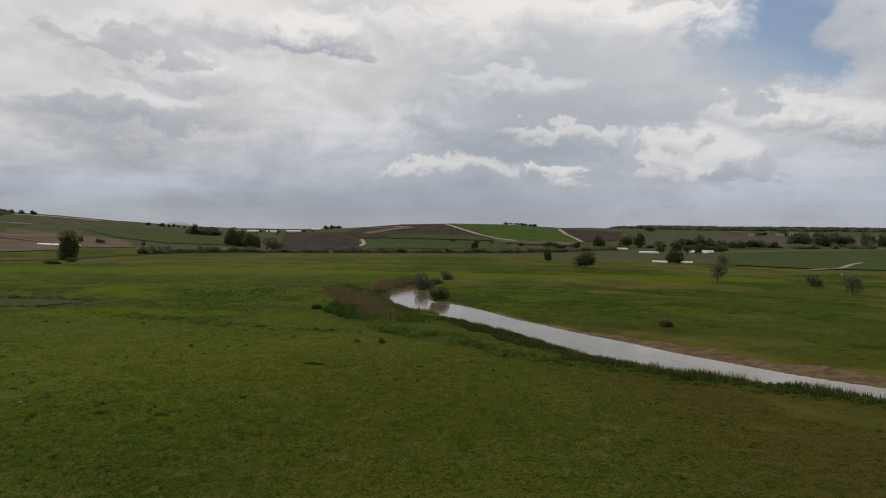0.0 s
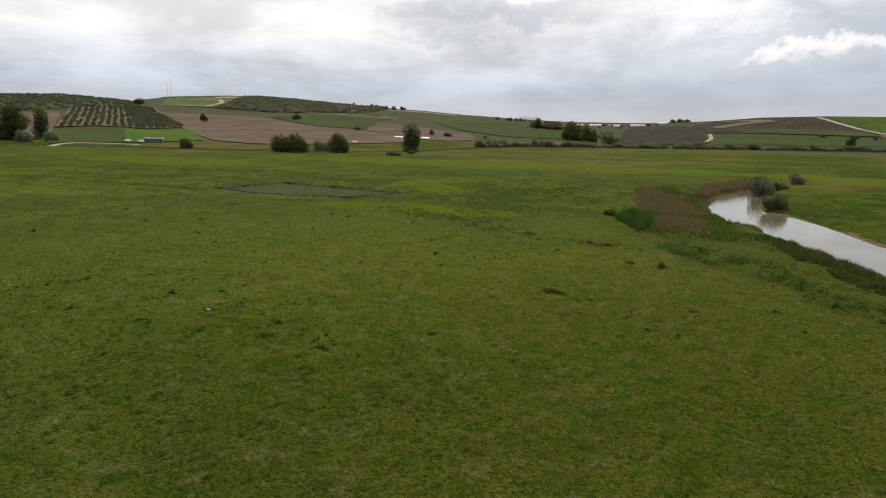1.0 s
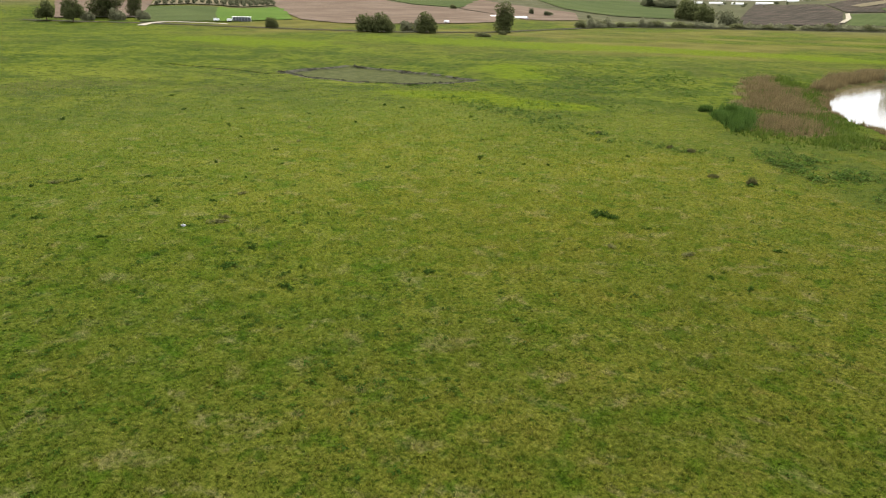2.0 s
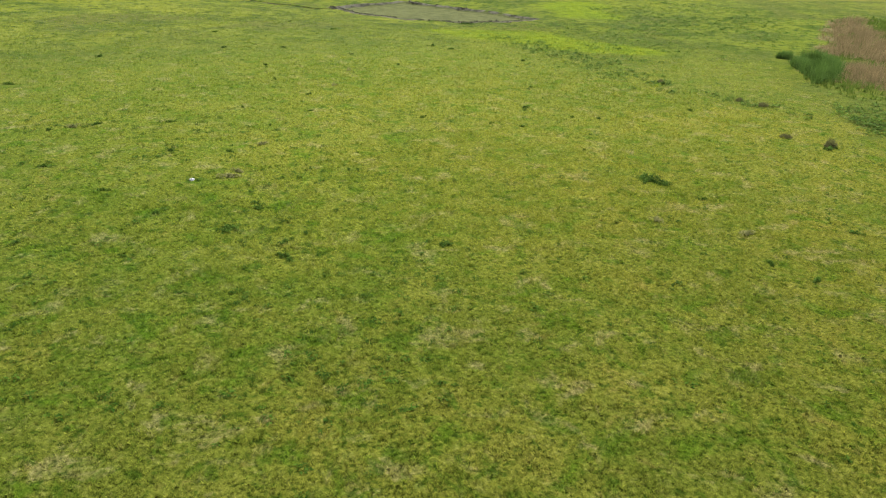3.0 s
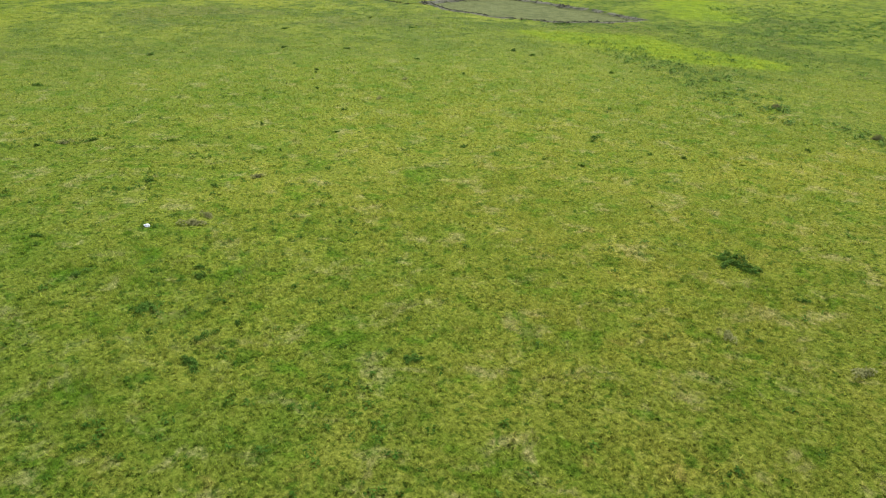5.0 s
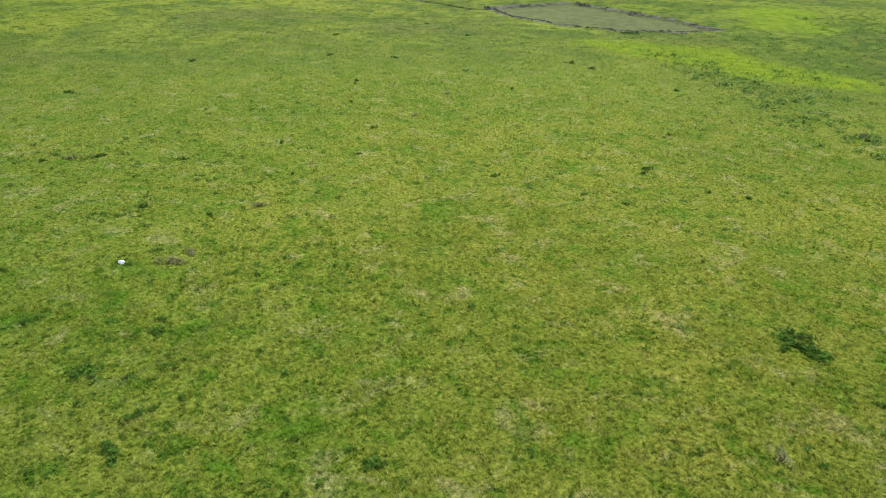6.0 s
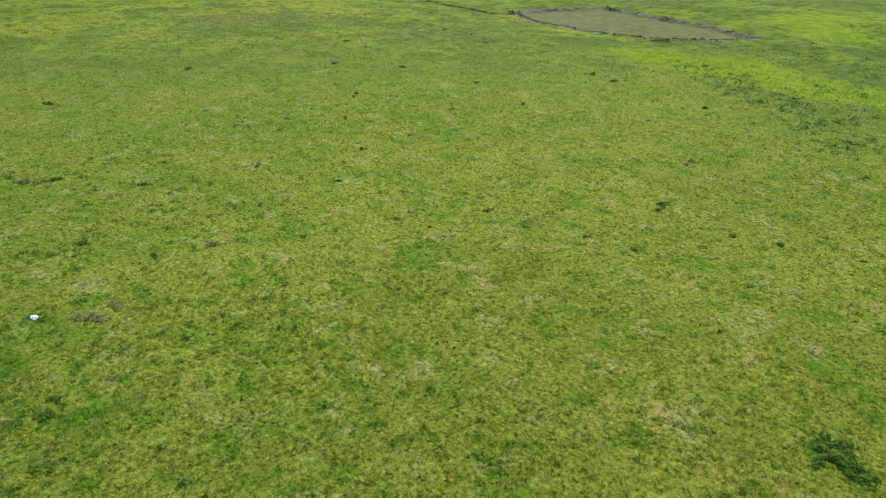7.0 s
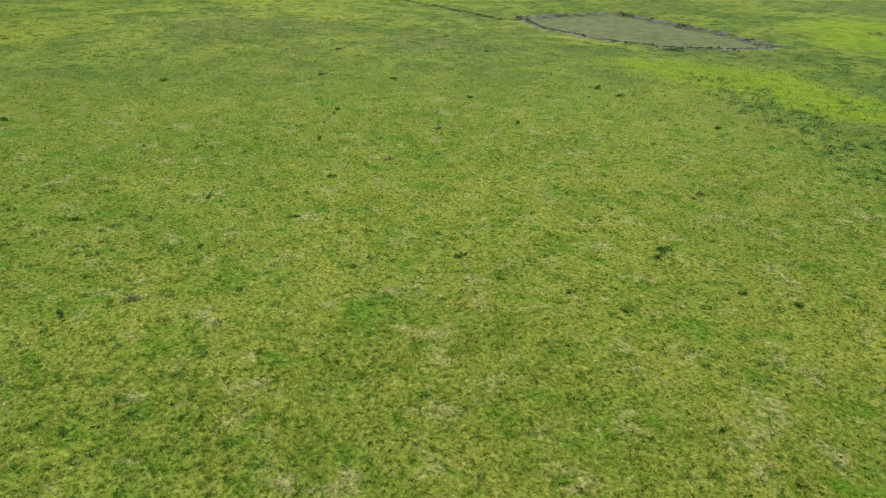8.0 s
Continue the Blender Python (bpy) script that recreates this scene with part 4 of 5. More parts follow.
FARM = "trees along the ditch"
TREES = [
    ("poplar", -435, 290, 22, 22, "tall dark leafy tree at the ditch end", "tree", FARM),
    ("tall", -431, 305, 11, 20, "slim dark tree beside the tall one", "tree", FARM),
    ("round", -410, 254, 14, 15, "rounded dark tree by the ditch", "tree", FARM),
    ("round", -428, 248, 12, 12, "small dark tree by the ditch", "tree", FARM),
    ("grey", -412, 282, 11, 7, "grey-green willow shrub under the tall trees", "shrub"),
    ("grey", -406, 295, 10, 6, "grey-green willow shrub under the tall trees", "shrub"),
    ("grey", -420, 268, 9, 6, "grey-green willow shrub under the tall trees", "shrub"),
    ("dome", -314, 315, 8.5, 6, "low dark rounded bush by the ditch", "shrub"),
    ("dome", -260.5, 333.5, 13.5, 9.6, "broad dark olive-green bush by the ditch", "shrub"),
    ("dome", -253.5, 338.5, 14, 10.8, "broad dark olive-green bush by the ditch", "shrub"),
    ("dome", -237.5, 356, 12.5, 11.5, "rounded dark bush by the ditch", "shrub"),
    ("grey", -256, 363, 10, 6, "grey-green low shrub by the ditch", "shrub"),
    ("grey", -246, 360, 6, 7, "grey-green thin shrub by the ditch", "shrub"),
    ("tall", -220, 407, 14.5, 17.5, "lone tall dark oval tree", "tree"),
    ("low", -198, 351, 9, 2.4, "low dark bramble in the meadow", "shrub"),
    ("low", -204, 380, 5, 2.5, "low dark bramble in the meadow", "shrub"),
    ("dome", -254, 836, 30, 23, "large dark tree behind the hedge", "tree"),
    ("dome", -225, 803, 24, 18, "large dark tree behind the hedge", "tree"),
    ("spread", -284, 936, 26, 19, "large dark tree behind the hedge", "tree"),
    ("grey", -175, 705, 25, 14, "big grey-green willow behind the hedge", "tree"),
    ("round", -575, 729, 13, 8, "lone round tree on the field edge", "tree"),
    ("round", -585, 587, 9.5, 10, "lone small tree in the ploughed field", "tree"),
    ("low", -432, 655, 8, 5, "small dark bush on the field edge", "shrub"),
    ("spread", -812, 690, 18, 10, "round tree on the hill crest", "tree"),
    ("spread", 84, 434, 15.5, 11.5, "spreading dark tree alone in the meadow", "tree"),
    ("tall", 82, 586, 8.5, 10, "small oval tree in the meadow", "tree"),
    ("round", 227, 1072, 21, 21, "dark round tree by the greenhouses", "tree"),
    ("spread", 285, 1140, 24, 22, "dark tree by the greenhouses", "tree"),
    ("round", 308, 1150, 22, 25, "dark tree by the greenhouses", "tree"),
    ("spread", 551, 1950, 34, 17, "single broad tree on the skyline", "tree"),
    ("dome", 188, 591, 18, 12, "dark rounded trees by the white sheds", "tree"),
    ("willow", 118, 311, 8, 9, "young pale willow in the meadow", "tree"),
    ("willow", 198, 513, 10, 8.5, "young pale willow in the meadow", "tree"),
    ("grey", 152, 295, 9, 5.3, "thin grey shrub in the meadow", "shrub"),
    ("willow", 142, 249, 7, 7, "thin bare-looking willow in the meadow", "tree"),
    ("round", 32, 877, 10, 13, "small tree behind the hedge", "tree"),
    ("grey", -8, 240, 7.5, 6, "round grey willow on the river bank", "shrub"),
    ("grey", -9.5, 250, 6, 4.5, "round grey willow on the river bank", "shrub"),
    ("low_two", -2.5, 199.5, 6.6, 3.4, "dark green bush overhanging the river", "shrub"),
    ("grey", -0.5, 288, 6, 3.8, "round grey shrub on the river bank", "shrub"),
    ("low", -4.5, 262, 6, 3, "dark shrub on the river bank", "shrub"),
    ("low", 44, 143, 4, 1.6, "reddish-brown low bush on the bank", "shrub"),
]
plant_all(TREES)

rng = random.Random(5)
HEDGE = [(-228, 520), (-228, 566), (-194, 618), (-154, 656), (-107, 692), (-55, 736), (4, 786), (71, 843), (153, 934), (265, 1085)]
for (ax, ay), (bx, by) in zip(HEDGE, HEDGE[1:]):
    steps = max(2, int(math.hypot(bx - ax, by - ay) / 5.0))
    for k in range(steps):
        u = (k + rng.uniform(0, 0.9)) / steps
        if rng.random() < 0.1:
            continue
        kind = rng.choice(["hedge", "hedge_grey", "hedge_two", "hedge_grey"])
        high = rng.uniform(3.0, 6.4) * (1.5 if rng.random() < 0.10 else 1.0)
        plant(kind, ax + (bx - ax) * u + rng.uniform(-2, 2), ay + (by - ay) * u + rng.uniform(4, 12), rng.uniform(9, 15), high,
              "grey-green hedge shrub along the ditch" if kind == "hedge_grey" else "dark green hedge shrub along the ditch", "shrub", "hedge along the ditch")
for x, y, wide, high, n, spread, label in ((-426, 1225, 22, 21, 8, 24, "dark tree of a hillside copse"), (-625, 1557, 9, 9, 9, 42, "small conifer on the far ridge"),
                                           (-269, 1640, 13, 9, 8, 20, "dark tree on the skyline"), (149, 1496, 12, 6, 9, 32, "small tree on the hill crest"),
                                           (450, 1269, 24, 20, 4, 26, "dark tree of the village wood"), (507, 1191, 22, 15, 5, 34, "dark tree of the village wood"),
                                           (672, 1352, 30, 26, 3, 18, "dark tree of the village wood"), (700, 1275, 28, 26, 5, 40, "dark tree of the village wood"),
                                           (770, 1255, 28, 28, 5, 42, "dark tree of the village wood"), (162, 1011, 17, 11, 5, 26, "shrubby tree behind the hedge"),
                                           (330, 1010, 18, 14, 4, 34, "tree among the greenhouses"), (390, 1075, 17, 12, 4, 30, "tree among the greenhouses"),
                                           (600, 1215, 26, 13, 12, 120, "grey-green tree on the plain"), (420, 1240, 20, 13, 6, 60, "tree among the greenhouses"), (365, 1130, 20, 10, 7, 70, "tree among the greenhouses"), (800, 1700, 20, 16, 7, 120, "tree among the village houses"),
                                           (-940, 1440, 12, 11, 10, 80, "small conifer on the wooded ridge"), (-862, 1372, 11, 10, 8, 46, "small conifer on the wooded ridge"),
                                           (870, 2420, 26, 10, 9, 260, "tree on the far skyline"), (-330, 680, 9, 6, 3, 40, "small tree on the slope"), (-430, 1600, 10, 7, 9, 130, "small tree among the far greenhouses"), (-380, 1500, 8, 5, 6, 110, "small tree among the far greenhouses"), (60, 1010, 8, 5, 5, 60, "small tree at the foot of the round hill")):
    for k in range(n):
        u = (k + 0.5) / n * 2 - 1
        across = Vector((y, -x)).normalized() * u * spread
        plant("hedge_grey" if label.startswith("grey") else rng.choice(["far", "copse"]), x + across.x + rng.uniform(-4, 4) * spread / 30, y + across.y + rng.uniform(-14, 14), wide * rng.uniform(0.6, 1.3), high * rng.uniform(0.5, 1.15), label, "tree", label.split(" of ")[-1].split(" on ")[-1])


def grove(bl, tl, tr, br, cols, rows, wide, high, label, seed):
    """Olive trees in straight rows up the slope."""
    r = random.Random(seed)
    for i in range(cols):
        for j in range(rows):
            if r.random() < 0.06:
                continue
            u, v = (i + 0.5) / cols, (j + 0.4) / rows
            bx, by = bl[0] + (br[0] - bl[0]) * u, bl[1] + (br[1] - bl[1]) * u
            tx, ty = tl[0] + (tr[0] - tl[0]) * u, tl[1] + (tr[1] - tl[1]) * u
            s = r.uniform(0.8, 1.2)
            plant("olive", bx + (tx - bx) * v + r.uniform(-.8, .8), by + (ty - by) * v + r.uniform(-.8, .8), wide * s, high * s, label, "olive tree", "olive grove")


grove((-503, 364), (-677, 499), (-707, 583), (-511, 431), 9, 17, 3.9, 3.2, "small olive tree in a planted row", 1)
grove((-511, 433), (-707, 583), (-800, 700), (-527, 508), 9, 16, 5.2, 4.0, "dense dark olive tree in a planted row", 2)


def scatter_bushes(name, ring, count, wide, high, mat, label, seed):
    """Uncounted far bushes over a slope, in one piece."""
    r = np.random.RandomState(seed)
    c = np.array(ring, float)
    lo, hi = c.min(0), c.max(0)
    p = lo + (hi - lo) * r.rand(count * 4, 2)
    p = p[inside(p[:, 0], p[:, 1], ring)][:count]
    n, k = len(p), 26
    mid = np.repeat(np.column_stack([p, land(p[:, 0], p[:, 1]) + high * 0.45]), k, 0)
    s = np.repeat(0.6 + 0.8 * r.rand(n), k)[:, None]
    way = r.normal(size=(n * k, 3))
    way /= np.linalg.norm(way, axis=1)[:, None]
    mid = mid + way * s * (wide * 0.5, wide * 0.5, high * 0.5)
    a, b = r.normal(size=(n * k, 3)), r.normal(size=(n * k, 3))
    a /= np.linalg.norm(a, axis=1)[:, None]
    b /= np.linalg.norm(b, axis=1)[:, None]
    z = wide * 0.22
    me = sheet_mesh(name, np.stack([mid - a * z, mid - b * z, mid + a * z, mid + b * z], 1).reshape(-1, 3), np.arange(n * k * 4).reshape(-1, 4))
    tagged(part(name, me, mat), label, "bushes", kind="stuff")


scatter_bushes("scrub", [(-840, 467), (-838, 552), (-881, 650), (-900, 745), (-835, 711), (-690, 560), (-650, 440), (-677, 381)], 600, 4.5, 2.0, OLIVE, "grey-green scrub bushes over the hilltop", 3)
scatter_bushes("wood", [(-1180, 1295), (-1145, 1401), (-1016, 1451), (-855, 1362), (-739, 1137), (-708, 935), (-701, 823), (-787, 810)], 1100, 14, 3.0, FAR_LEAF, "dark far wood on the hillside", 4)
scatter_bushes("far_wood", [(560, 2150), (1500, 1900), (1600, 2300), (700, 2500)], 900, 18, 7, FAR_LEAF, "dark woods and hedges of the plain", 6)
scatter_bushes("far_wood", [(300, 2250), (620, 2150), (700, 2500), (300, 2500)], 110, 17, 6, FAR_LEAF, "dark woods on the far skyline", 7)


# ---- farm buildings, greenhouses, masts ----
def greenhouse(x, y, long, wide, high, turn, label):
    """A row of film-covered hoops: the cover, its end walls with a door and the base rails."""
    root = new("greenhouse")
    bm = bmesh.new()
    n, m = 9, 12
    grid = [[bm.verts.new((-long / 2 + long * i / m, -wide / 2 * math.cos(math.pi * k / (n - 1)), high * (0.25 + 0.75 * math.sin(math.pi * k / (n - 1))) * (1 - 0.02 * (i % 2)))) for k in range(n)] for i in range(m + 1)]
    for i in range(m):
        for k in range(n - 1):
            bm.faces.new((grid[i][k], grid[i + 1][k], grid[i + 1][k + 1], grid[i][k + 1]))
    part("cover", bm, FILM, root)
    for end in (-1, 1):
        bm = bmesh.new()
        x0 = end * long / 2
        rim = [bm.verts.new((x0 - end * 0.1, -wide / 2 * math.cos(math.pi * k / 8), high * (0.25 + 0.75 * math.sin(math.pi * k / 8)))) for k in range(9)]
        low = [bm.verts.new((x0 - end * 0.1, s * wide / 2, -0.5)) for s in (1, -1)]
        bm.faces.new(rim + low)
        part("end_wall", bm, FILM, root)
        bm = bmesh.new()
        box(bm, x0 - 0.06, x0 + 0.06, -1.2, 1.2, -0.2, high * 0.6)
        part("door", bm, SHEET, root)
    for side in (-1, 1):
        bm = bmesh.new()
        box(bm, -long / 2, long / 2, side * wide / 2 - 0.1, side * wide / 2 + 0.1, -0.6, high * 0.27)
        part("side_wall", bm, FILM, root)
    root.matrix_basis = pose(x, y, float(land(x, y)), 0, 0, turn)
    tagged(root, label, "greenhouse", "greenhouses")


for x, y, long, wide, high, turn in ((-485, 1611, 20, 8, 4, 20), (-455, 1640, 30, 9, 4, 15), (-418, 1660, 24, 9, 4, 10), (-372, 1690, 34, 9, 4, 12), (-318, 1690, 22, 9, 4, 8),
                                     (250, 1075, 40, 7, 2.4, -10), (274, 972, 26, 7, 2.4, -10), (175, 588, 12, 4, 1.5, -15), (196, 584, 9, 4, 1.6, -15), (348, 1016, 22, 7, 3, -18),
                                     (371, 1023, 20, 7, 3, -18), (352, 1000, 24, 6, 2.2, -18)):
    greenhouse(x, y, long, wide, high, turn, "long white film greenhouse on the plain")
greenhouse(-326, 589, 34, 5, 1.5, 8, "long low white film tunnel behind the lone tree")


def shed():
    root = new("shed")
    # The front wall is a dark sheet painted as the shaded interior.
    for name, args, mat in (("wall", (-5.5, 5.5, -2.4, -2.2, -0.4, 2.6), SHADED_FRONT), ("wall", (-5.5, 5.5, 2.2, 2.4, -0.4, 2.6), SHEET),
                            ("end_wall", (-5.7, -5.5, -2.4, 2.4, -0.4, 2.7), SHEET), ("end_wall", (5.5, 5.7, -2.4, 2.4, -0.4, 2.7), SHEET)):
        bm = bmesh.new()
        box(bm, *args)
        part(name, bm, mat, root)
    bm = bmesh.new()
    for k in range(23):
        x = -5.9 + k * 11.8 / 22
        box(bm, x, x + 0.3, -2.8, 2.8, 2.72, 2.80 + 0.05 * (k % 2))
    box(bm, -5.9, 6.2, -2.8, 2.8, 2.70, 2.76)
    part("roof", bm, SHEET, root, "white ribbed metal roof")
    for k in range(7):
        bm = bmesh.new()
        box(bm, -5.45 + k * 1.8, -5.3 + k * 1.8, -2.75, -2.62, -0.4, 2.69)
        part("post", bm, STEEL, root)
    root.matrix_basis = pose(-374, 343, float(land(-374, 343)), 0, 0, 50)
    tagged(root, "long low shed with a white metal roof", "shed")


shed()


def trailer(x, y, turn, long, label):
    """A small white farm trailer: box, drawbar, wheels."""
    root = new("farm_trailer")
    bm = bmesh.new()
    box(bm, -long / 2, long / 2, -1, 1, 0.6, 2.0)
    bmesh.ops.bevel(bm, geom=bm.edges, offset=0.12, segments=2, affect="EDGES")
    part("body", bm, SHEET, root)
    bm = bmesh.new()
    tube(bm, (long / 2, 0, 0.7), (long / 2 + 1.2, 0, 0.6), 0.06, 0.06)
    part("drawbar", bm, STEEL, root)
    for side in (-1, 1):
        bm = bmesh.new()
        tube(bm, (0, side * 0.85, 0.4), (0, side * 1.1, 0.4), 0.4, 0.4, 14)
        part("wheel", bm, SOIL, root)
    root.matrix_basis = pose(x, y, float(land(x, y)), 0, 0, turn)
    tagged(root, label, "trailer")


trailer(-377, 326, 40, 3.2, "small white farm trailer beside the shed")
trailer(-299, 460, 10, 3.4, "small pale farm trailer beside the bush")
trailer(-371, 331, 20, 2.6, "small white farm trailer beside the shed")


def house(x, y, long, wide, high, turn, wall, label):
    root = new("house")
    bm = bmesh.new()
    box(bm, -long / 2, long / 2, -wide / 2, wide / 2, -1, high)
    part("wall", bm, wall, root)
    bm = bmesh.new()
    e, r = 0.6, wide * 0.28
    v = [bm.verts.new(p) for p in ((-long / 2 - e, -wide / 2 - e, high), (long / 2 + e, -wide / 2 - e, high), (long / 2 + e, wide / 2 + e, high), (-long / 2 - e, wide / 2 + e, high),
                                   (-long / 2 + 1, 0, high + r), (long / 2 - 1, 0, high + r))]
    for f in ((0, 1, 5, 4), (2, 3, 4, 5), (1, 2, 5), (3, 0, 4), (3, 2, 1, 0)):
        bm.faces.new([v[i] for i in f])
    part("roof", bm, ROOF, root)
    for k in range(int(long / 3.5)):
        for storey in range(int(high / 3)):
            bm = bmesh.new()
            cx = -long / 2 + 1.8 + k * 3.5
            box(bm, cx - 0.6, cx + 0.6, -wide / 2 - 0.06, -wide / 2 - 0.002, 1.0 + 3 * storey, 2.3 + 3 * storey)
            part("window", bm, GLASS, root)
    root.matrix_basis = pose(x, y, float(land(x, y)), 0, 0, turn)
    tagged(root, label, "house", "village houses")


for x, y, long, wide, high, turn, wall, label in ((690, 1701, 26, 12, 9, -20, PINK, "pinkish two-storey house under a tiled roof"), (766, 1736, 24, 10, 5, -24, WALL, "pale low house under a tiled roof"),
                                                  (794, 1707, 20, 10, 5, -26, WALL, "pale low house under a tiled roof"), (840, 1733, 22, 10, 7, -24, WALL, "pale house under a tiled roof"),
                                                  (899, 1755, 16, 9, 5, -30, WALL, "pale low house under a tiled roof"), (730, 1716, 14, 9, 5, -20, WALL, "pale low house under a tiled roof")):
    house(x, y, long, wide, high, turn, wall, label)


def mast(x, y, high):
    """A lattice mast: three legs, cross braces, and a thin aerial on top."""
    root = new("radio_mast")
    corner = [(0.7 * math.cos(t), 0.7 * math.sin(t)) for t in (0.5, 2.6, 4.7)]
    for cx, cy in corner:
        bm = bmesh.new()
        tube(bm, (cx, cy, -1), (cx * 0.6, cy * 0.6, high), 0.08, 0.06)
        part("leg", bm, STEEL, root)
    for k in range(14):
        bm = bmesh.new()
        z0, z1 = high * k / 14, high * (k + 1) / 14
        for i in range(3):
            (ax, ay), (bx, by) = corner[i], corner[(i + 1) % 3]
            f, g = 1 - 0.4 * k / 14, 1 - 0.4 * (k + 1) / 14
            tube(bm, (ax * f, ay * f, z0), (bx * g, by * g, z1), 0.03, 0.03, 4)
        part("brace", bm, STEEL, root)
    bm = bmesh.new()
    tube(bm, (0, 0, high), (0, 0, high * 1.12), 0.12, 0.05)
    part("aerial", bm, STEEL, root)
    root.matrix_basis = pose(x, y, float(land(x, y)))
    tagged(root, "slender grey lattice radio mast on the hill", "mast", "radio masts")


mast(-1206, 1083, 33)
mast(-1219, 1103, 36)


def pole(x, y, high):
    root = new("utility_pole")
    bm = bmesh.new()
    tube(bm, (0, 0, -0.5), (0.1, 0, high), 0.16, 0.11, 8)
    part("post", bm, TIMBER, root)
    bm = bmesh.new()
    box(bm, -0.9, 0.9, -0.06, 0.06, high - 0.7, high - 0.55)
    part("crossarm", bm, TIMBER, root)
    for k in (-0.75, 0, 0.75):
        bm = bmesh.new()
        tube(bm, (k, 0, high - 0.55), (k, 0, high - 0.3), 0.05, 0.03, 6)
        part("insulator", bm, SHEET, root)
    bm = bmesh.new()
    box(bm, -0.35, 0.35, -0.35, 0.35, -0.3, 0.8)
    part("footing", bm, WALL, root)
    root.matrix_basis = pose(x, y, float(land(x, y)), 0, 0, 20)
    tagged(root, "weathered timber utility pole beside the track", "utility pole")


pole(226, 408, 11)


def bare_tree(x, y, high, seed):
    """A pale, nearly leafless young poplar."""
    root = new("bare_tree")
    part("trunk", trunk_bmesh(high, 0.45, 2.6, 5, seed), WALL, root, "pale bare trunk")
    part("crown", leaves_mesh("crown", [(0, 0, high * 0.75, 1.2, 2.0)], 40, 0.35, seed), WILLOW, root)
    root.matrix_basis = pose(x, y, float(land(x, y)), 0, 0, seed * 40)
    tagged(root, "pale bare-trunked poplar on the far hillside", "tree", "row of pale poplars")


for k in range(5):
    bare_tree(-776 - k * 1.5, 1088 + k * 12.5, 11, 90 + k)


# ---- reeds, weeds and turf ----
def blade_mesh(name, x, y, z, high, wide, lean, per, seed):
    """Tufts of thin pointed blades at the places given."""
    r = np.random.RandomState(seed)
    n = len(x) * per
    rep = lambda v: np.repeat(np.broadcast_to(v, len(x)), per)
    h, b, l = rep(high) * (0.6 + 0.7 * r.rand(n)), rep(wide) * (0.7 + 0.6 * r.rand(n)), rep(lean) * (0.3 + 1.0 * r.rand(n))
    turn, out = 2 * np.pi * r.rand(n), 2 * np.pi * r.rand(n)
    foot = rep(high) * 0.35 * np.sqrt(r.rand(n))
    cx, cy, cz = rep(x) + foot * np.cos(out), rep(y) + foot * np.sin(out), rep(z) - 0.02
    dx, dy = np.cos(turn), np.sin(turn)
    tip = np.column_stack([cx + dx * l * h, cy + dy * l * h, cz + h])
    side = np.column_stack([-dy * b, dx * b, np.zeros(n)])
    foot3 = np.column_stack([cx, cy, cz])
    verts = np.stack([foot3 - side, foot3 + side, tip], 1).reshape(-1, 3)
    return sheet_mesh(name, verts, np.arange(n * 3).reshape(-1, 3))


def spread(ring, count, seed, holes=0.0, size=4.0, soften=2.5):
    """Random places in a ring of plan points, thinned out in patches."""
    r = np.random.RandomState(seed)
    c = np.array(ring, float)
    lo, hi = c.min(0), c.max(0)
    p = lo + (hi - lo) * r.rand(count, 2)
    edge = -signed(p[:, 0], p[:, 1], ring)
    ok = (edge > soften * r.rand(count)) & (patchy(p[:, 0], p[:, 1], size, seed) > holes * r.rand(count) * 2) & (signed(p[:, 0], p[:, 1], RIVER) > 0.1)
    return p[ok, 0], p[ok, 1]


def stuff(name, x, y, high, wide, lean, per, mat, label, category, seed):
    me = blade_mesh(name, x, y, cut_land(x, y), high, wide, lean, per, seed)
    tagged(part(name, me, mat), label, category, kind="stuff")


def cushions(name, x, y, wide, high, per, mat, label, category, seed):
    """Low leafy mounds: leaves laid over each dome, tilted outwards, uneven in outline."""
    r = np.random.RandomState(seed)
    n = len(x) * per
    rep = lambda v: np.repeat(np.broadcast_to(v, len(x)), per)
    w, h, lobe = rep(wide), rep(high), rep(6.28 * r.rand(len(x)))
    u, t = np.sqrt(r.rand(n)), 2 * np.pi * r.rand(n)
    d = u * w * 0.5 * (1 + 0.30 * np.sin(2 * t + lobe) + 0.18 * np.sin(5 * t + 2 * lobe))
    z = rep(cut_land(x, y)) + 0.02 + h * (1 - 0.85 * u * u) * (0.55 + 0.5 * r.rand(n))
    mid = np.column_stack([rep(x) + d * np.cos(t), rep(y) + d * np.sin(t), z])
    a = np.column_stack([np.cos(t), np.sin(t), 0.25 - 0.9 * u]) + 0.30 * r.normal(size=(n, 3))
    b = np.column_stack([-np.sin(t), np.cos(t), np.zeros(n)]) + 0.25 * r.normal(size=(n, 3))
    s = (w * (0.07 + 0.10 * r.rand(n)))[:, None]
    me = sheet_mesh(name, np.stack([mid - a * s, mid - b * s * 0.55, mid + a * s, mid + b * s * 0.55], 1).reshape(-1, 3), np.arange(n * 4).reshape(-1, 4))
    tagged(part(name, me, mat), label, category, kind="stuff")


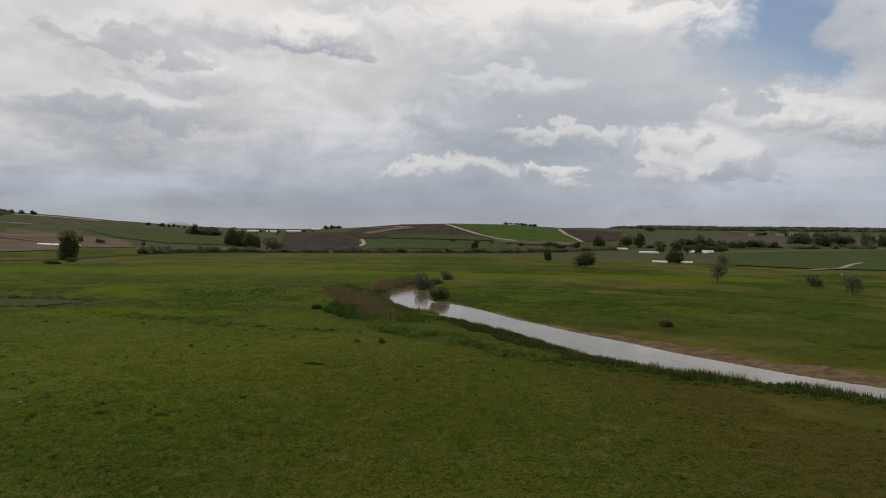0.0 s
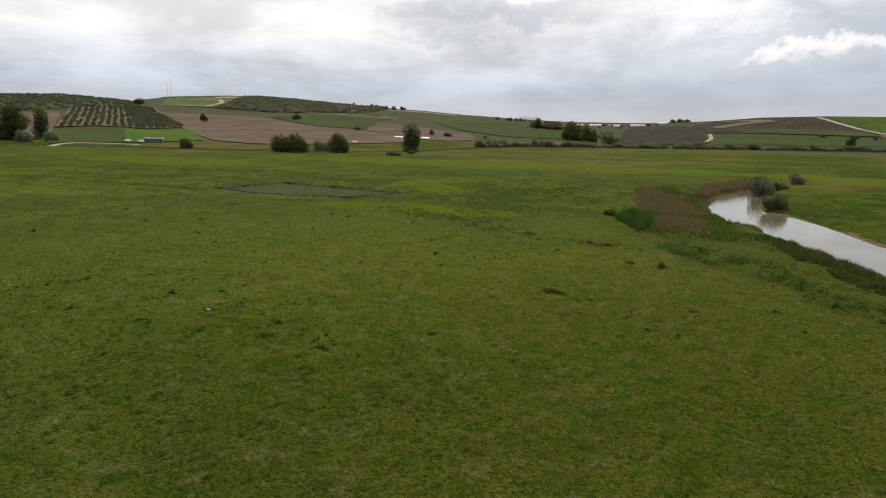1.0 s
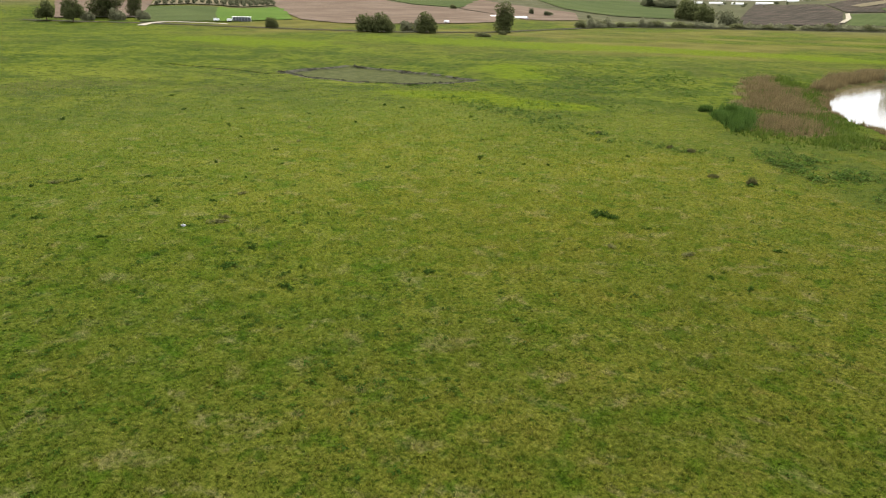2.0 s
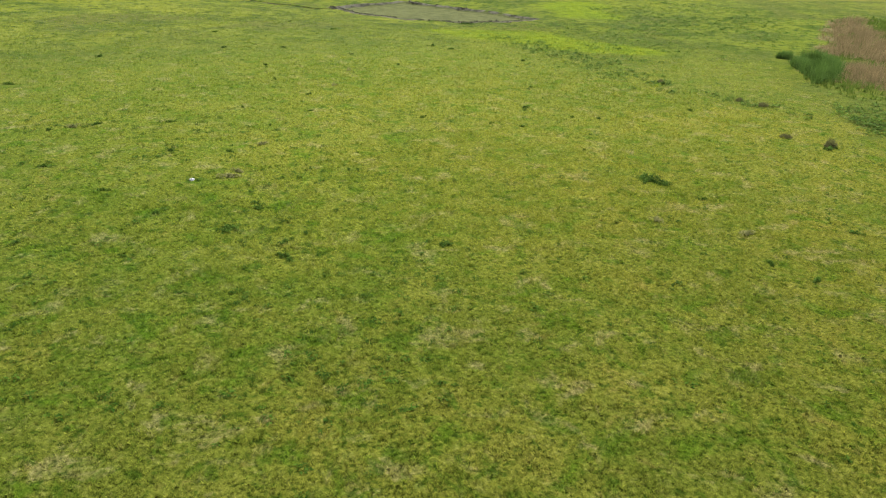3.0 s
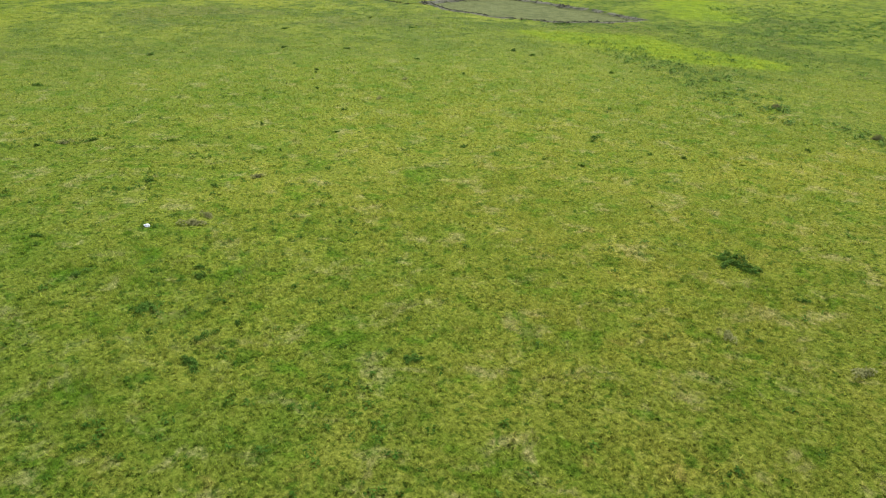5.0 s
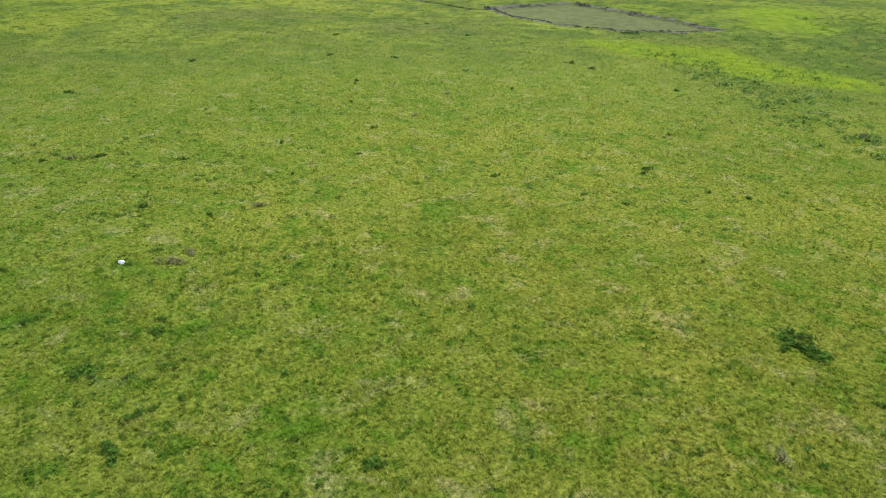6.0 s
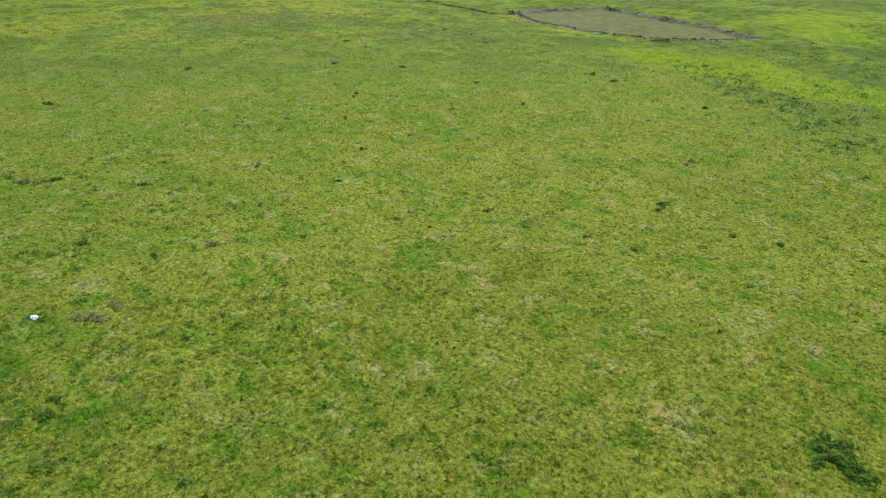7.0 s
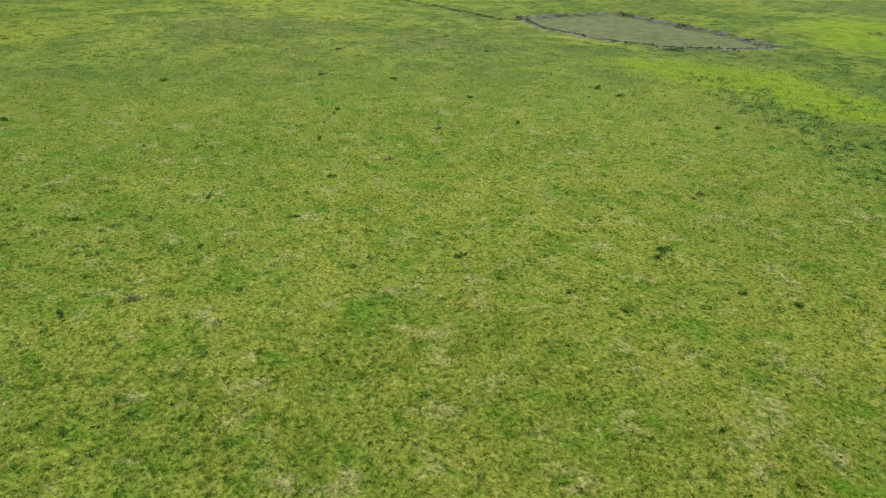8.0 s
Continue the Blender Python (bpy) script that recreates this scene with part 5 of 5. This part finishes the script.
def weed_patch(ring, count, size, seed, label, holes=0.9, clump=6.0, soften=8.0, mat=WEED, name="meadow_weeds", tall=0.34, per=22):
    """Leafy weeds of mixed size, gathered in patches."""
    x, y = spread(ring, count, seed, holes, clump, soften)
    ok = signed(x, y, POND) > 2.2
    x, y = x[ok], y[ok]
    wide = size * (0.35 + 0.9 * np.random.RandomState(seed + 3).rand(len(x)) ** 2)
    cushions(name, x, y, wide, wide * tall * (0.6 + 0.8 * patchy(x, y, 3, seed)), per, mat, label, "weeds", seed)


x, y = spread(REED_BED, 60000, 1, 0.85, 2.2, 7.0)
ok = patchy(x, y, 7, 91) + 0.45 * patchy(x, y, 2, 92) > 0.52
x, y = x[ok], y[ok]
stuff("reed_bed", x, y, (0.5 + 1.0 * patchy(x, y, 5, 9) + 0.6 * patchy(x, y, 1.6, 99)) * (0.35 + 0.65 * smooth(0, 6, -signed(x, y, REED_BED))), 0.028, 0.35, 7, REED, "brown dry reed bed by the river bend", "reeds", 1)
x, y = spread([(-22, 143), (-33, 200), (-42, 232), (-36, 250), (-18, 214), (-4, 156), (0, 150), (-2, 142), (-10, 136), (-18, 138)], 30000, 21, 0.6, 4.0, 4.0)
stuff("reed_bed_grass", x, y, 0.3 + 0.6 * patchy(x, y, 4, 19), 0.04, 0.5, 6, REED_GRASS, "green grass growing through the reed bed", "grass", 21)
x, y = spread([(-28.6, 160), (-26.5, 167), (-23, 166), (-20.5, 157), (-18.5, 148), (-20.5, 144.5), (-24.5, 152)], 7000, 23, 0.35, 2.0, 1.5)
stuff("green_reeds", x, y, 0.5 + 1.5 * patchy(x, y, 2.4, 29), 0.045, 0.45, 7, GREEN_REED, "dense fresh green reeds beside the dry bed", "reeds", 23)
x, y = spread([(-31.4, 163), (-31, 165), (-29.4, 165), (-29.3, 163.2)], 260, 24, 0.0, 3.0, 0.3)
stuff("green_reeds", x, y, 1.0, 0.045, 0.4, 7, GREEN_REED, "small round stand of green reeds", "reeds", 24)
x, y = spread(REED_TIP, 26000, 2, 0.4, 5.0)
stuff("reed_bed", x, y, 1.2 + 1.1 * patchy(x, y, 6, 10), 0.045, 0.25, 5, REED, "brown dry reeds at the head of the river", "reeds", 2)
BELT = [(-17, 134), (-9, 134), (2, 126), (8, 111), (18, 100), (32, 90), (46, 80), (62, 67), (60, 63), (44, 75), (26, 86), (14, 96), (7, 102), (5, 105), (0, 113), (-9, 121), (-13, 126)]
weed_patch(BELT, 26000, 0.95, 3, "dark green leafy weeds along the river bank", 0.5, 3.0, 1.5, name="bank_weeds", tall=0.42)
weed_patch(WEED_BELT, 9000, 0.9, 13, "green leafy weeds between the bank and the meadow", 0.8, 4.0, 2.0, name="bank_weeds")
x, y = spread(WEED_BELT, 70000, 4, 0.35, 4.0, 0.5)
near = line_distance(x, y, NEAR_BANK) < 3.5 + 5.0 * patchy(x, y, 5, 71)
stuff("bank_sedge", x[near], y[near], (0.30 + 0.75 * patchy(x[near], y[near], 3, 12) ** 1.5), 0.06, 0.5, 5, SEDGE, "tall green sedge at the water's edge", "sedge", 4)
r = np.random.RandomState(31)
t = r.rand(9000)
line = np.array(NEAR_BANK[:17], float)
run = np.concatenate([[0], np.cumsum(np.hypot(*np.diff(line, axis=0).T))])
x, y = np.interp(t * run[-1], run, line[:, 0]) + r.normal(0, 0.9, 9000), np.interp(t * run[-1], run, line[:, 1]) + r.normal(0, 0.9, 9000)
ok = (patchy(x, y, 5, 13) > np.where(x > 28, 0.4, 0.5)) & (signed(x, y, RIVER) > -0.6)
stuff("water_reeds", x[ok], y[ok], (0.45 + 0.6 * r.rand(ok.sum())) * np.where(x[ok] > 28, 1.3, 0.85), 0.04, 0.2, 5, REED, "thin pale reeds standing at the water's edge", "reeds", 5)
weed_patch(DARK_MEADOW, 7000, 0.9, 6, "dark leafy weeds across the damp meadow")
weed_patch([(-64, 170), (-80, 192), (-98, 212), (-92, 246), (-56, 240), (-44, 208), (-50, 172)], 6500, 0.85, 7, "bluish-green leafy weeds beyond the dry pond", 0.6, 7.0)
weed_patch([(-100, 158), (-88, 168), (-84, 186), (-72, 186), (-70, 160), (-84, 152)], 1400, 0.75, 17, "dark leafy weeds round the dry pond", 0.9, 4.0, 3.0)
weed_patch([(-80, 153), (-68, 152), (-58, 146), (-48, 143), (-40, 139), (-30, 131), (-29, 122), (-36, 123), (-46, 129), (-56, 134), (-66, 140), (-78, 146)], 4600, 1.0, 8, "dark leafy weeds along an old curved bank", 0.7, 3.5, 3.0)
weed_patch([(-31, 130), (-22, 128.5), (-15, 126), (-15, 122.5), (-22, 124), (-31, 126)], 700, 0.8, 28, "dark weeds on an old bank in the meadow", 0.7, 2.5, 1.0)
weed_patch([(8, 185), (60, 125), (130, 120), (150, 230), (60, 260), (10, 230)], 9000, 0.8, 18, "dark rushes across the far meadow", 0.95, 9.0, mat=TUSSOCK, per=12)
weed_patch([(-300, 120), (-280, 230), (-190, 330), (-60, 340), (-30, 250), (-40, 150), (-70, 110), (-140, 60)], 9000, 0.7, 38, "scattered weeds through the far meadow", 0.9, 12.0, 20.0, per=10)
weed_patch([(4, 214), (16, 206), (24, 184), (52, 170), (66, 142), (90, 136), (88, 124), (60, 134), (44, 150), (26, 163), (10, 194)], 3600, 0.9, 59, "dark weed clumps beyond the river", 0.8, 6.0, 2.0, mat=TUSSOCK, per=14)
weed_patch([(60, 200), (40, 260), (90, 330), (170, 330), (180, 220), (120, 180)], 1800, 1.3, 79, "rush clumps in the far meadow", 0.95, 16.0, mat=TUSSOCK, per=12)


def turf(name, ring, count, high, wide, per, seed, clump, fade):
    """Short grass in tufts, longer and denser in patches."""
    x, y = spread(ring, count, seed, 0.35, clump)
    clear = (signed(x, y, POND) > 1.5) & (signed(x, y, RIVER) > 2) & (-signed(x, y, ring) > fade * np.random.RandomState(seed).rand(len(x)))
    x, y = x[clear], y[clear]
    h = high * (0.40 + 0.8 * patchy(x, y, 1.3, seed + 1) ** 1.5 + 0.5 * patchy(x, y, 0.45, seed + 4) ** 2 + 0.3 * patchy(x, y, 9, seed + 2))
    me = blade_mesh(name, x, y, cut_land(x, y), h, wide, 0.9, per, seed)
    tagged(part(name, me, BLADES), "short grazed meadow grass in uneven tufts", "grass", kind="stuff")


turf("grass", [(-48, 58), (-40, 96), (-20, 104), (4, 94), (14, 60), (-4, 40), (-22, 42)], 150000, 0.11, 0.016, 6, 40, 0.9, 8)
turf("grass", [(-80, 56), (-85, 105), (-45, 134), (10, 122), (46, 70), (28, 40), (-40, 32)], 130000, 0.13, 0.024, 5, 50, 1.1, 14)
turf("grass", [(-170, 50), (-160, 160), (-70, 190), (-30, 160), (40, 60), (-60, 20)], 130000, 0.15, 0.045, 4, 60, 1.6, 26)


TUFTED = [(-130, 56), (-120, 140), (-50, 150), (18, 118), (40, 70), (0, 36), (-40, 34)]
weed_patch(TUFTED, 12000, 0.44, 9, "small green tussocks dotted through the turf", 0.95, 7.0, 6.0, TUSSOCK, "small_weeds", 0.24)
weed_patch([(-70, 50), (-66, 80), (-46, 84), (-30, 80), (-14, 70), (-8, 56), (-30, 42)], 6500, 0.50, 19, "dark tussocks crowding the rough turf", 0.9, 5.0, 4.0, TUSSOCK, "small_weeds", 0.3)
weed_patch(TUFTED, 3600, 0.42, 39, "small dark thistles scattered through the turf", 0.85, 9.0, 4.0, CLUMP_LEAF, "small_weeds", 0.36)
weed_patch([(12, 40), (14, 96), (40, 82), (70, 55), (60, 30), (30, 30)], 1500, 0.6, 49, "dull tussocks in the dry turf by the river", 0.9, 5.0, 3.0, TUSSOCK, "small_weeds", 0.24)


# ---- weed clumps, dry patches and litter in the meadow ----
def clump_mesh(name, wide, high, count, seed, blade):
    """A tussock of broad leaves in several lobes, uneven in outline."""
    r = np.random.RandomState(seed)
    lobe = np.column_stack([r.normal(0, 0.24, 5), r.normal(0, 0.19, 5), 0.55 + 0.6 * r.rand(5)])[r.randint(0, 5, count)]
    t, u = 2 * np.pi * r.rand(count), np.sqrt(r.rand(count))
    x, y = wide * (lobe[:, 0] + 0.26 * u * np.cos(t)), wide * (lobe[:, 1] + 0.22 * u * np.sin(t))
    mid = np.column_stack([x, y, 0.02 + high * lobe[:, 2] * (1 - 0.85 * u * u) * (0.5 + 0.6 * r.rand(count))])
    a = np.column_stack([np.cos(t), np.sin(t), 0.5 - 1.1 * u]) + 0.5 * r.normal(size=(count, 3))
    b = np.column_stack([-np.sin(t), np.cos(t), np.zeros(count)]) + 0.4 * r.normal(size=(count, 3))
    s = (blade * (0.6 + 0.8 * r.rand(count)))[:, None]
    return sheet_mesh(name, np.stack([mid - a * s, mid - b * s * 0.5, mid + a * s, mid + b * s * 0.5], 1).reshape(-1, 3), np.arange(count * 4).reshape(-1, 4))


MODELS = []
for k in range(4):
    ob = part("weed_clump", clump_mesh("weed_clump", 1.0, 0.34, 320, 70 + k, 0.06), CLUMP_LEAF)
    MODELS.append(ob)
PALE = part("dry_clump", clump_mesh("dry_clump", 1.2, 0.26, 380, 80, 0.05), PALE_WEED)
CLUMPS = [(-58.6, 93.1, 1.3), (-49.3, 71.5, 1.2), (-45.9, 74.7, 0.8), (-43.1, 95.0, 0.9), (-38.5, 106, 1.2), (-97, 87.8, 1.8), (-85.5, 72, 1.5), (-75.3, 132, 1.8),
          (-71, 131.5, 1.4), (-65.4, 114, 0.9), (-57.8, 76.2, 0.9), (-58.1, 84.2, 0.7), (-44.3, 115.1, 1.0), (-30.5, 107.3, 0.7), (-36.7, 97.7, 0.6), (-34.1, 99, 0.6),
          (-101.7, 133.2, 1.5), (-75.6, 99.7, 0.7), (-93.6, 105.1, 1.2), (-88.3, 111.9, 1.2), (-76.5, 115.3, 1.3), (-56.3, 130.4, 1.0), (-50.5, 82.1, 0.6), (-52.4, 88.2, 0.7),
          (-32.6, 105.7, 0.6), (-25.4, 96, 0.5), (-36.4, 74.4, 0.5), (-61.4, 70.7, 1.1), (-52.2, 62.6, 1.0), (-62.3, 67.1, 0.9), (-13.2, 91.8, 0.9), (-5.8, 84, 0.7),
          (-32, 65.5, 0.9), (-28.1, 68.3, 0.8), (-20.8, 73, 0.7), (-67.9, 95.5, 0.8), (-76.9, 100.6, 0.9), (-37.4, 63.7, 0.9), (-3.3, 83.5, 1.0), (-3.3, 92.6, 1.0),
          (3.6, 96.6, 1.2), (6.1, 90.2, 1.0), (-38.6, 55.7, 0.9), (-43.5, 63.3, 0.8), (-34.3, 69.1, 0.8), (-37.9, 105, 0.7), (-25.4, 117.5, 0.9), (-10.1, 112.5, 1.5),
          (-31.8, 65.5, 1.5), (-33.4, 68.7, 1.2), (-26.3, 65.3, 1.3), (-28.0, 66.8, 1.1), (-21.0, 72.9, 1.0), (-34.2, 129.6, 1.3),
          (-92.9, 162.1, 2.4), (-115.7, 134.3, 1.2), (-108.6, 113, 1.4)]
for dx, dy, s in ((-0.75, 0.55, 0.7), (-0.1, 0.6, 0.9), (0.75, 0.15, 1.1), (-0.6, -0.15, 0.9), (0.25, -0.25, 1.0), (0.1, -0.8, 0.8), (0.9, -0.55, 0.7)):
    CLUMPS.append((-17.75 + dx, 93.0 + dy, s))
used = set()
for i, (x, y, s) in enumerate(CLUMPS):
    s *= 0.8 if i >= 57 else 0.62
    k = i % 4
    m = Matrix.Translation((x, y, float(cut_land(np.array([x]), np.array([y]))[0]) - 0.02)) @ Matrix.Rotation(i * 1.7, 4, "Z") @ Matrix.Diagonal((s * (1.0 + 0.5 * (i * 0.37 % 1)), s * (0.7 + 0.4 * (i * 0.61 % 1)), min(1.2, 0.4 + 0.5 * s), 1))
    if k in used:
        ob = copy_thing(MODELS[k], m @ Matrix.Diagonal([1 / v for v in MODELS[k].scale] + [1]))
    else:
        used.add(k)
        ob = MODELS[k]
        ob.matrix_basis = m
    tagged(ob, "dark green leafy weed clump in short grass", "weed", "weed clumps")

first = True
for x, y, s in ((-40.2, 71.0, 1.2), (-40.9, 72.1, 0.8), (-60.8, 98.5, 0.8), (-67.1, 106.4, 0.8), (-45.8, 77.9, 0.7), (-62, 69, 0.9), (-13.5, 85.5, 0.7), (-8.4, 87.6, 0.9)):
    m = Matrix.Translation((x, y, float(cut_land(np.array([x]), np.array([y]))[0]))) @ Matrix.Rotation(x, 4, "Z") @ Matrix.Diagonal((s, s, 1, 1))
    if first:
        first, ob = False, PALE
        ob.matrix_basis = m
    else:
        ob = copy_thing(PALE, m @ Matrix.Diagonal([1 / v for v in PALE.scale] + [1]))
    tagged(ob, "greyish dry weed stalks in short grass", "weed", "dry weeds")


def rush_tuft(x, y, wide, high, seed):
    """An upright tuft of faded rushes, fuller in the middle."""
    r = np.random.RandomState(seed)
    t, u = 2 * np.pi * r.rand(90), np.sqrt(r.rand(90))
    me = blade_mesh("rush_tuft", wide * 0.5 * u * np.cos(t), wide * 0.5 * u * np.sin(t), np.zeros(90), high * (1 - 0.45 * u * u), 0.018, 0.35, 5, seed)
    ob = part("rush_tuft", me, PALE_WEED)
    ob.matrix_basis = pose(x, y, float(cut_land(np.array([x]), np.array([y]))[0]))
    tagged(ob, "upright brownish rush tuft in short grass", "rush", "rush tufts")


for x, y, wide, high, seed in ((-10.4, 113.2, 0.9, 0.75, 1), (-14.4, 113.9, 1.1, 0.40, 2), (-34.9, 130.4, 0.8, 0.45, 3), (-20.5, 125.6, 1.0, 0.55, 4), (-23.5, 126.6, 0.8, 0.5, 5)):
    rush_tuft(x, y, wide, high, seed)


def sack(x, y):
    """A crumpled white sack lying in the grass."""
    bm = bmesh.new()
    bmesh.ops.create_icosphere(bm, subdivisions=4, radius=0.5)
    for v in bm.verts:
        n = noise.noise(v.co * 3.1) * 0.16 + noise.noise(v.co * 8.0) * 0.06
        v.co = Vector((v.co.x * 0.40 * (1 + 2.0 * n), v.co.y * 0.26 * (1 + 2.0 * n), max(-0.06, v.co.z * 0.22 * (1 + 4.0 * n)) + 0.05))
    root = part("sack", bm, PLASTIC)
    root.matrix_basis = pose(x, y, float(cut_land(np.array([x]), np.array([y]))[0]), 0, 0, 30)
    tagged(root, "crumpled white plastic sack lying in the grass", "sack")


sack(-41.5, 68.7)
